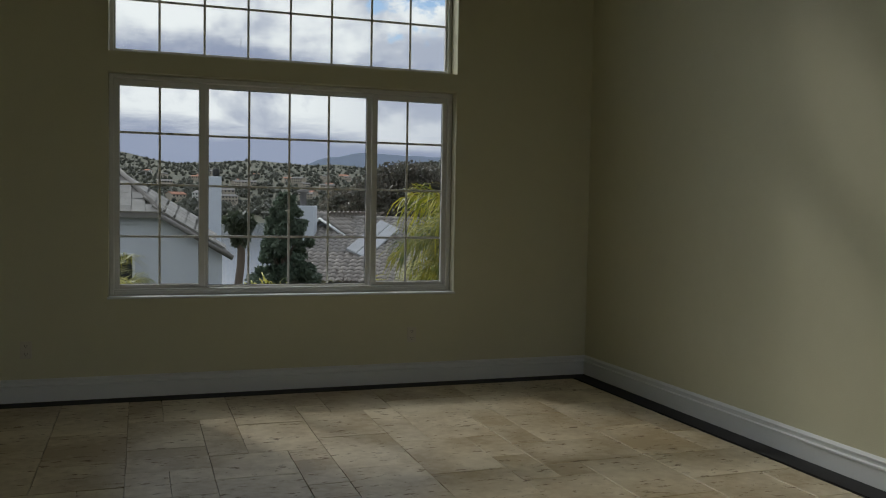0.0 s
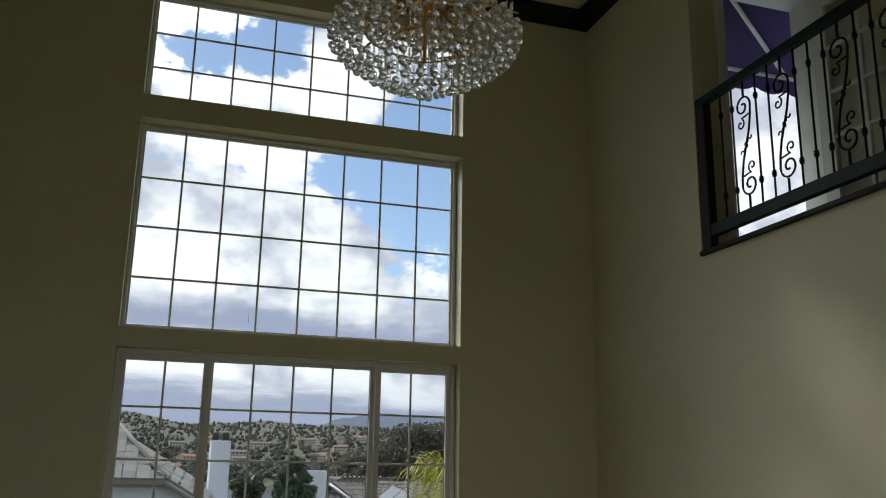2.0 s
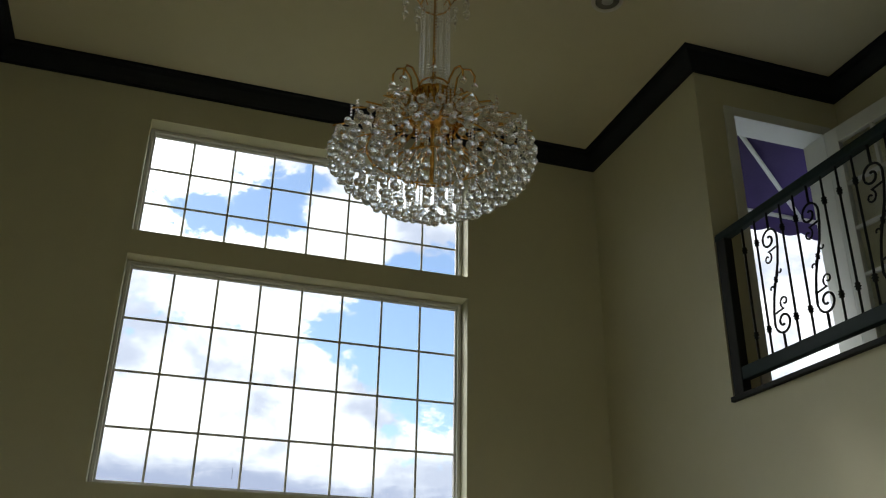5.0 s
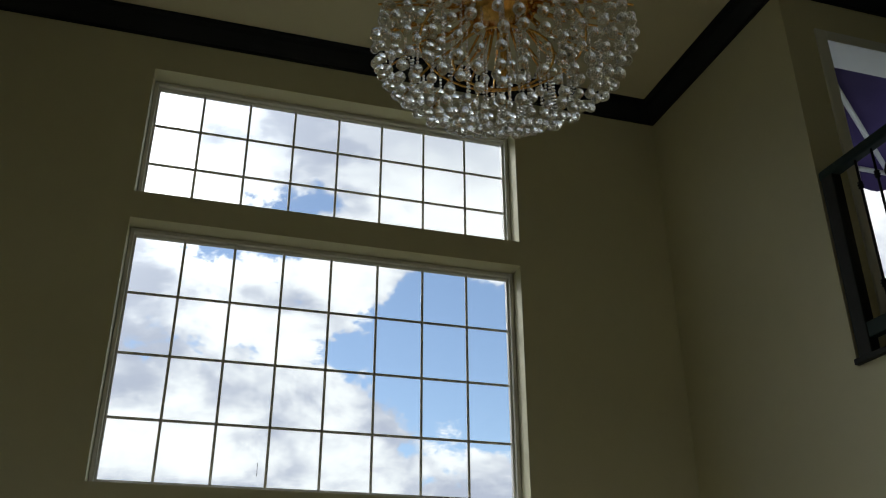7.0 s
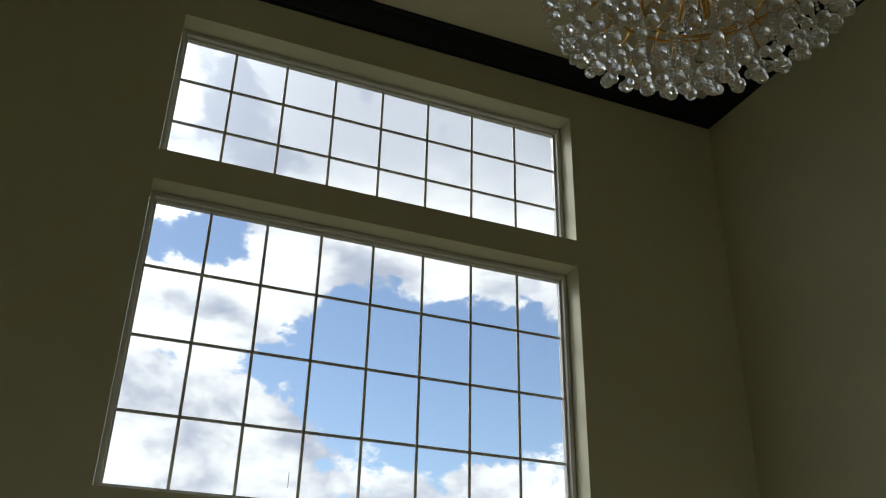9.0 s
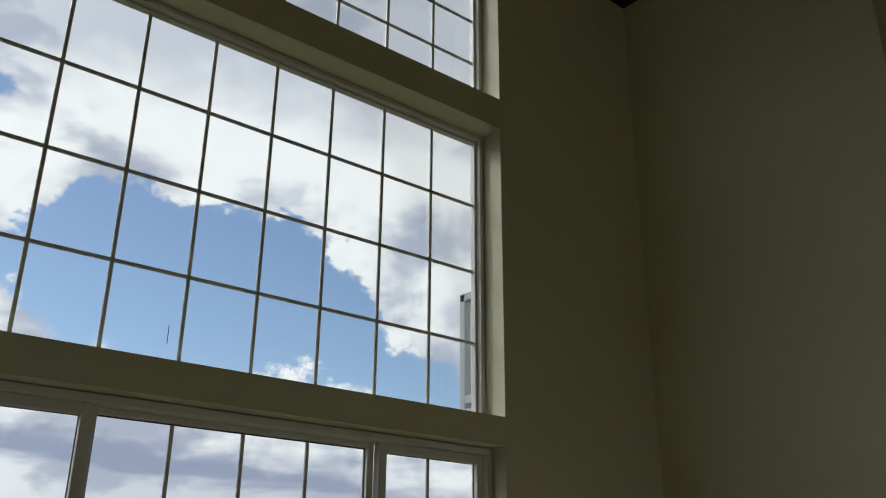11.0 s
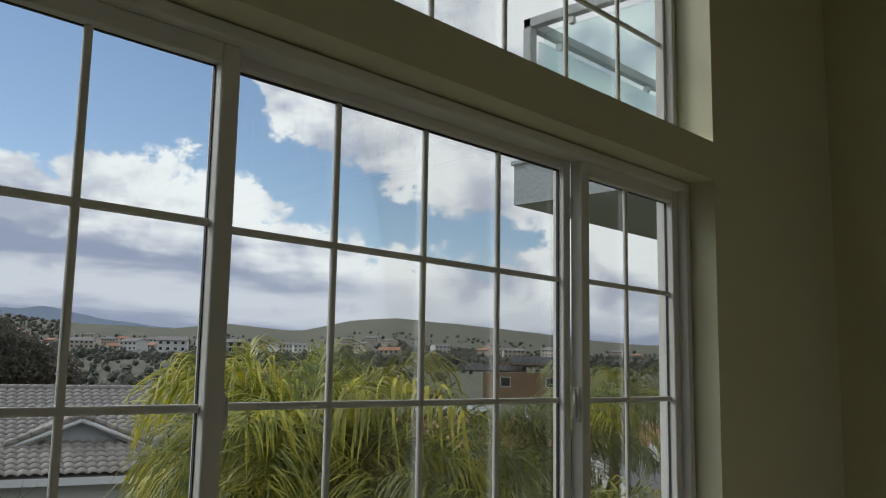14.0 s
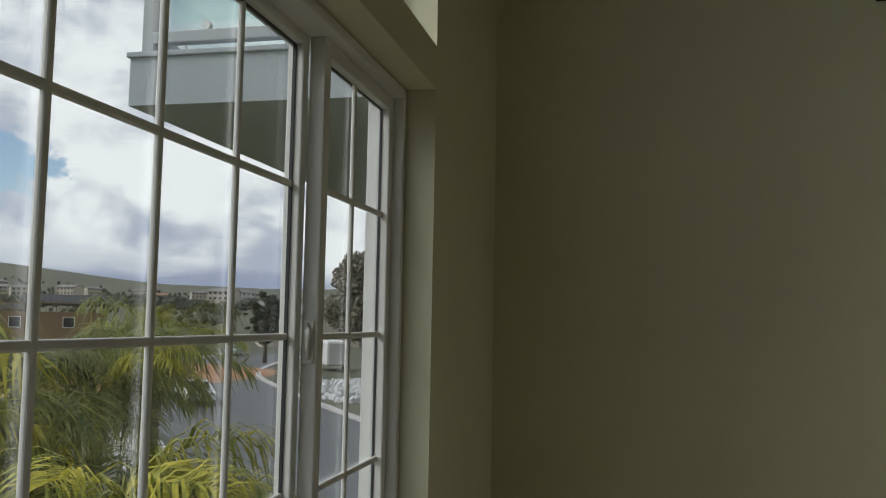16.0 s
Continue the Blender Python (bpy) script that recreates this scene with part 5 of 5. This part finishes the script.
rnd = random.Random(77)
spots = []
used = [False] * 4
for i in range(170):
    if i < 62:
        az, r = rnd.uniform(-3, 22), rnd.uniform(530, 1150)
    elif i < 66:
        az, r = (29.9, 34.6, 27.6, 36.5)[i - 62], (430, 500, 470, 540)[i - 62]
    else:
        az, r = rnd.uniform(20, 74), rnd.uniform(430, 1000)
    x, y = r * math.sin(radians(az)), r * math.cos(radians(az)) - 2
    if any((x - a) ** 2 + (y - b) ** 2 < 19 ** 2 for a, b in spots):
        continue
    if az > 38 and rnd.random() < 0.55:
        continue
    spots.append((x, y))
    k = 1 if 62 <= i < 66 else rnd.choice((0, 0, 1, 2, 2, 3) if az < 22 else (0, 1, 1, 2, 2, 2))
    m = Matrix.Translation((x, y, ground_z(x, y) + 2.6)) @ Matrix.Rotation(facing(x, y, rnd.uniform(-0.9, 0.9)), 4, "Z") @ Matrix.Scale(rnd.uniform(0.72, 1.0), 4)
    if used[k]:
        copy_thing(protos[k], m)
    else:
        protos[k].matrix_basis = m
        used[k] = True

# grey apartment block with balconies
x, y = 455 * math.sin(radians(33.2)), 455 * math.cos(radians(33.2)) - 2
ab = thing("apartment_block", Matrix.Translation((x, y, ground_z(x, y))) @ Matrix.Rotation(facing(x, y), 4, "Z"), "grey three-storey apartment block with balconies", "apartment block")
part("wall", boxes((-8, 8, -5, 5, -3, 8.2)), GREYWALL, ab)
part("roof", gable_roof(bmesh.new(), 16, 10, 8.2, 1.6, 0.6, 0.25), GREYROOF, ab)
for s in range(3):
    for i in range(4):
        part("window", boxes((-7 + i * 3.9, -5 + i * 3.9, -5.06, -4.94, 0.7 + s * 2.7, 2.5 + s * 2.7)), DARKGLASS, ab)
    part("balcony", boxes((-8, 8, -6.2, -5, -0.2 + s * 2.7, 0.05 + s * 2.7), (-8, 8, -6.2, -6.1, 0.051 + s * 2.7, 0.6 + s * 2.7)), OFFWHITE, ab)

# half-built house
x, y = 118 * math.sin(radians(52.6)), 118 * math.cos(radians(52.6)) - 2
cb = thing("unfinished_house", Matrix.Translation((x, y, ground_z(x, y) + 2.2)) @ Matrix.Rotation(facing(x, y), 4, "Z"), "half-built house with bare boards and open rafters", "house")
part("wall", boxes((-6.5, 6.5, -4, 4, 0, 3.3)), OSB, cb)
part("footing", boxes((-6.8, 6.8, -4.3, 4.3, -2.5, 0.0)), CONCRETE, cb, "pale concrete footing")
frng = random.Random(41)
for i in range(22):
    tall = frng.uniform(0.7, 1.7)
    part("stud", boxes((-6.4 + i * 0.6, -6.31 + i * 0.6, -4.05, -3.9, 3.3, 3.3 + tall)), OSB, cb, place=Matrix.Rotation(radians(frng.uniform(-1, 1)), 4, "Y"))
part("plate", boxes((-6.5, 2.5, -4.06, -3.89, 4.3, 4.42)), OSB, cb)
FELT = material("black_roof_felt", (0.03, 0.032, 0.036), (0.05, 0.05, 0.055), rough=0.9, scale=0.8)
part("roof", gable_roof(bmesh.new(), 9, 8, 4.5, 1.0, 0.6, 0.2), FELT, cb, "dark felted roof", place=Matrix.Translation((2.2, 1.5, 0)))
part("low_roof", gable_roof(bmesh.new(), 7, 6, 3.7, 0.8, 0.5, 0.2), FELT, cb, "dark felted roof", place=Matrix.Translation((-5.0, 2.0, 0)))
for i in range(9):
    part("rafter", tube(bmesh.new(), [(-6.2 + i * 0.8, -4.3, 4.2), (-6.2 + i * 0.8, -1.0, 5.3)], 0.06, 4), FELT, cb)
for xw in (-3.6, 2.2):
    house_window(cb, Matrix.Translation((xw, -4.03, 2.1)), 1.3, 1.3)
sheet = boxes((3.2, 6.6, -3.4, -2.6, 4.75, 4.79))
part("roof_sheet", sheet, OFFWHITE, cb, "loose pale plastic sheet")

# building plot: silt fence and pale tarpaulins
for az, d, w in ((43.5, 96, 9), (48.2, 99, 8), (52.6, 97, 9), (40.0, 92, 5)):
    x, y = d * math.sin(radians(az)), d * math.cos(radians(az)) - 2
    tp = thing("tarpaulin", Matrix.Translation((x, y, GZ + 0.35)) @ Matrix.Rotation(facing(x, y), 4, "Z"), "pale crumpled tarpaulin over a dirt bank on the plot", "tarpaulin")
    bm = bmesh.new()
    bmesh.ops.create_grid(bm, x_segments=30, y_segments=14, size=0.5)
    for v in bm.verts:
        v.co = Vector((v.co.x * w, v.co.y * 4, 0.75 + 1.3 * v.co.y + 0.3 * noise.noise(v.co * 7)))
    bmesh.ops.solidify(bm, geom=bm.faces[:], thickness=0.03)
    part("sheet", bm, STUCCO, tp)


def car(place, mat, label):
    c = thing("parked_car", place, label, "car", "parked cars")
    bm = bmesh.new()
    prof = [(-2.2, 0.35), (-2.25, 0.75), (-1.9, 0.92), (-1.35, 0.98), (-0.75, 1.42), (0.75, 1.45), (1.35, 1.02), (2.05, 0.88), (2.25, 0.65), (2.2, 0.32)]
    l, r_ = [], []
    for u, z in prof:
        k = 0.72 if z > 1.2 else 0.88
        l.append(bm.verts.new((u, -k, z)))
        r_.append(bm.verts.new((u, k, z)))
    for i in range(len(prof)):
        j = (i + 1) % len(prof)
        bm.faces.new((l[i], r_[i], r_[j], l[j]))
    bm.faces.new(l)
    bm.faces.new(r_[::-1])
    bmesh.ops.recalc_face_normals(bm, faces=bm.faces[:])
    bmesh.ops.bevel(bm, geom=bm.edges[:], offset=0.05, segments=2, affect="EDGES")
    part("body", bm, mat, c)
    for a, b, z0, z1 in ((-1.32, -0.80, 1.02, 1.38), (0.80, 1.30, 1.05, 1.40)):
        g = bmesh.new()
        q = [g.verts.new(p) for p in ((a - 0.03, -0.68, z0 if a < 0 else z1), (a - 0.03, 0.68, z0 if a < 0 else z1), (b - 0.03 if a < 0 else b + 0.04, 0.62, z1 if a < 0 else z0), (b - 0.03 if a < 0 else b + 0.04, -0.62, z1 if a < 0 else z0))]
        g.faces.new(q)
        bmesh.ops.solidify(g, geom=g.faces[:], thickness=0.04)
        part("windscreen", g, DARKGLASS, c)
    for s in (-1, 1):
        part("side_windows", boxes((-0.95, 0.95, s * 0.80 - 0.03, s * 0.80 + 0.03, 1.0, 1.34), bevel=0.02), DARKGLASS, c)
        for u in (-1.4, 1.4):
            wheel = part("wheel", tube(bmesh.new(), [(u, s * 0.70, 0.33), (u, s * 0.92, 0.33)], 0.33, 18), DARK_GASKET, c)
            part("rim", tube(bmesh.new(), [(u, s * 0.90, 0.33), (u, s * 0.935, 0.33)], 0.2, 14), CHROME, wheel)
    return c


SILVER = material("white_car_paint", (0.66, 0.67, 0.68), rough=0.25, scale=1)
BLUECAR = material("pale_blue_car_paint", (0.32, 0.40, 0.44), rough=0.25, scale=1)
car(Matrix.Translation((49.5, 26.0, GZ + 0.03)) @ Matrix.Rotation(radians(38), 4, "Z"), SILVER, "white car parked on the street")
car(Matrix.Translation((112, 54.0, GZ + 0.03)) @ Matrix.Rotation(radians(15), 4, "Z"), BLUECAR, "pale car parked further along the street")
car(Matrix.Translation((38, 9.0, GZ + 0.03)) @ Matrix.Rotation(radians(40), 4, "Z"), SILVER, "white car parked by the kerb")

TEAL = material("teal_plastic", (0.02, 0.28, 0.30), (0.02, 0.2, 0.22), rough=0.5, scale=2)
tl_ = thing("site_trailer", Matrix.Translation((96, 54.5, GZ)) @ Matrix.Rotation(radians(-30), 4, "Z"), "small site trailer with a teal tank", "trailer")
part("bed", boxes((-1.8, 1.8, -1.0, 1.0, 0.45, 1.15), bevel=0.05), GREYROOF, tl_)
part("tank", boxes((-1.3, 0.6, -0.8, 0.8, 1.15, 2.5), bevel=0.2), TEAL, tl_, "teal plastic tank")
for s in (-1, 1):
    part("wheel", tube(bmesh.new(), [(0, s * 0.9, 0.4), (0, s * 1.15, 0.4)], 0.4, 14), DARK_GASKET, tl_)

x, y = polar(70.3, 92, (-0.08, -0.6))
wt = thing("camper_trailer", Matrix.Translation((x, y, ground_z(x, y))) @ Matrix.Rotation(radians(30), 4, "Z"), "white camper trailer parked by a house", "trailer")
part("body", boxes((-3.4, 3.4, -1.2, 1.2, 0.6, 3.1), bevel=0.25), OFFWHITE, wt)
part("window", boxes((-1.8, -0.2, -1.23, -1.17, 1.7, 2.4), bevel=0.02), DARKGLASS, wt)
part("wheel", tube(bmesh.new(), [(0, -1.1, 0.4), (0, -1.25, 0.4)], 0.4, 14), DARK_GASKET, wt)

x, y = polar(68.6, 150, (-0.08, -0.6))
h_ = far_house("street_house", 16, 10, 5.4, 1.8, CREAM, GREYROOF, "cream two-storey house at the end of the street", 2)
h_.matrix_basis = Matrix.Translation((x, y, ground_z(x, y))) @ Matrix.Rotation(radians(-60), 4, "Z")
x, y = polar(66.0, 105, (-0.08, -0.6))
tree("street_tree", x, y, GZ, 8.6, 1.6, LEAF_D, "tall wind-bent tree beside the street", 31, 40, 60, 0.35, "round")
x, y = polar(72.5, 80, (-0.08, -0.6))
tree("street_tree", x, y, GZ, 11.5, 3.6, LEAF_B, "tall leafy tree beside the street", 32, 90, 70, 0.35, "round")
x, y = polar(75.5, 88, (-0.08, -0.6))
tree("street_tree", x, y, GZ, 11.5, 3.8, LEAF_B, "tall leafy tree beside the street", 33, 90, 70, 0.35, "round")


def woods():
    """Scattered trees over the far slopes."""
    r_ = random.Random(99)
    protos_ = []
    for _ in range(10):
        v, f = [], []
        tall = r_.choice((0.6, 0.7, 0.8, 0.9, 1.1))
        cube = bmesh.new()
        bmesh.ops.create_cube(cube, size=2.0)
        bmesh.ops.subdivide_edges(cube, edges=cube.edges[:], cuts=2, use_grid_fill=True)
        for face in cube.faces:
            for vert in face.verts:
                d = vert.co.normalized()
                d *= 0.66 * (1 + 0.55 * noise.noise(d * 2.3 + Vector((len(protos_) * 9.0, 0, 0))))
                v.append((d.x, d.y, tall * (0.75 + d.z)))
        cube.free()
        for k in range(4):
            leaf_quads(v, f, (r_.gauss(0, 0.3), r_.gauss(0, 0.3), tall * (0.4 + 0.3 * k)), 0.6, 26, 0.13, r_, tall)
        protos_.append(np.array(v))
    blocks = []
    for i in range(6400):
        if i < 2700:
            az, d = r_.uniform(-6, 24), 505 + 1300 * r_.random() ** 1.3
            s = r_.uniform(1.6, 4.2)
        else:
            az, d = r_.uniform(19, 78), 330 + 800 * r_.random() ** 1.2
            s = r_.uniform(1.3, 2.9)
            if i % 4 == 0:
                d, s = r_.uniform(150, 400), r_.uniform(0.8, 1.6)
            elif i > 3900 and i % 4 == 1:
                d, s = r_.uniform(300, 560), r_.uniform(0.8, 1.9)
            elif i > 3900 and i % 4 == 2:
                if i % 8 == 2:
                    az, d, s = r_.gauss(46.5, 1.4), r_.uniform(560, 760), r_.uniform(1.6, 3.2)
                elif i % 8 == 6:
                    az, d, s = r_.gauss(33.5, 3.5), r_.uniform(400, 520), r_.uniform(1.2, 2.6)
            if 47 < az < 60 and d < 260:
                continue
        x, y = d * math.sin(radians(az)), d * math.cos(radians(az)) - 2
        blocks.append(protos_[i % 10] * s + np.array((x, y, ground_z(x, y))))
    verts = np.concatenate(blocks)
    faces = np.arange(len(verts)).reshape(-1, 4)
    ob = new("distant_trees", quads_mesh("distant_trees", verts.tolist(), faces.tolist(), LEAF_FAR))
    tagged(ob, "dark scattered trees on the far slopes", "trees", kind="stuff")


woods()

# ---- floor tiles ----


def floor_tiles():
    u = 0.2035
    nx, ny = 22, 43
    x0, y0 = XL + 0.02, -0.137
    grid = [[False] * ny for _ in range(nx)]
    r_ = random.Random(13)
    meshes = {}
    rest = bmesh.new()
    for j in range(ny):
        for i in range(nx):
            if grid[i][j]:
                continue
            opts = [(3, 2), (2, 2), (2, 3), (2, 2), (2, 1), (1, 2), (1, 1)]
            r_.shuffle(opts)
            if r_.random() < 0.75:
                opts.sort(key=lambda s: -s[0] * s[1] + r_.random() * 3)
            for w, h in opts + [(1, 1)]:
                if i + w <= nx and j + h <= ny and not any(grid[a][b] for a in range(i, i + w) for b in range(j, j + h)):
                    break
            for a in range(i, i + w):
                for b in range(j, j + h):
                    grid[a][b] = True
            cx, cy = x0 + (i + w / 2) * u, y0 - (j + h / 2) * u
            dz = 0.011 + r_.uniform(-0.0012, 0.0008)
            if (w, h) not in meshes:
                bm = bmesh.new()
                g = 0.0019
                hw, hh = w * u / 2 - g, h * u / 2 - g
                n = 3
                edge = []
                for k in range(4):
                    p0 = ((-hw, -hh), (hw, -hh), (hw, hh), (-hw, hh))[k]
                    p1 = ((hw, -hh), (hw, hh), (-hw, hh), (-hw, -hh))[k]
                    for q in range(n):
                        t = q / n
                        edge.append((p0[0] + (p1[0] - p0[0]) * t + r_.uniform(-0.0018, 0.0018), p0[1] + (p1[1] - p0[1]) * t + r_.uniform(-0.0018, 0.0018)))
                top = [bm.verts.new((x * (1 - 0.0012 / hw), y * (1 - 0.0012 / hh), 0.0)) for x, y in edge]
                mid = [bm.verts.new((x, y, -0.0012)) for x, y in edge]
                low = [bm.verts.new((x, y, -0.012)) for x, y in edge]
                bm.faces.new(top)
                for a_, b_ in ((top, mid), (mid, low)):
                    for q in range(len(edge)):
                        bm.faces.new((a_[q], b_[q], b_[(q + 1) % len(edge)], a_[(q + 1) % len(edge)]))
                meshes[w, h] = mesh_of("floor_tile", bm, TRAV)
            m = Matrix.Translation((cx, cy, dz))
            if cy > -4.2:
                part("floor_tile", meshes[w, h], TRAV, floor, place=m)
            else:
                tmp = meshes[w, h].copy()
                tmp.transform(m)
                rest.from_mesh(tmp)
                bpy.data.meshes.remove(tmp)
    r2 = part("floor_tiles", rest, TRAV, floor)
    r2["kind"] = "stuff"


floor_tiles()
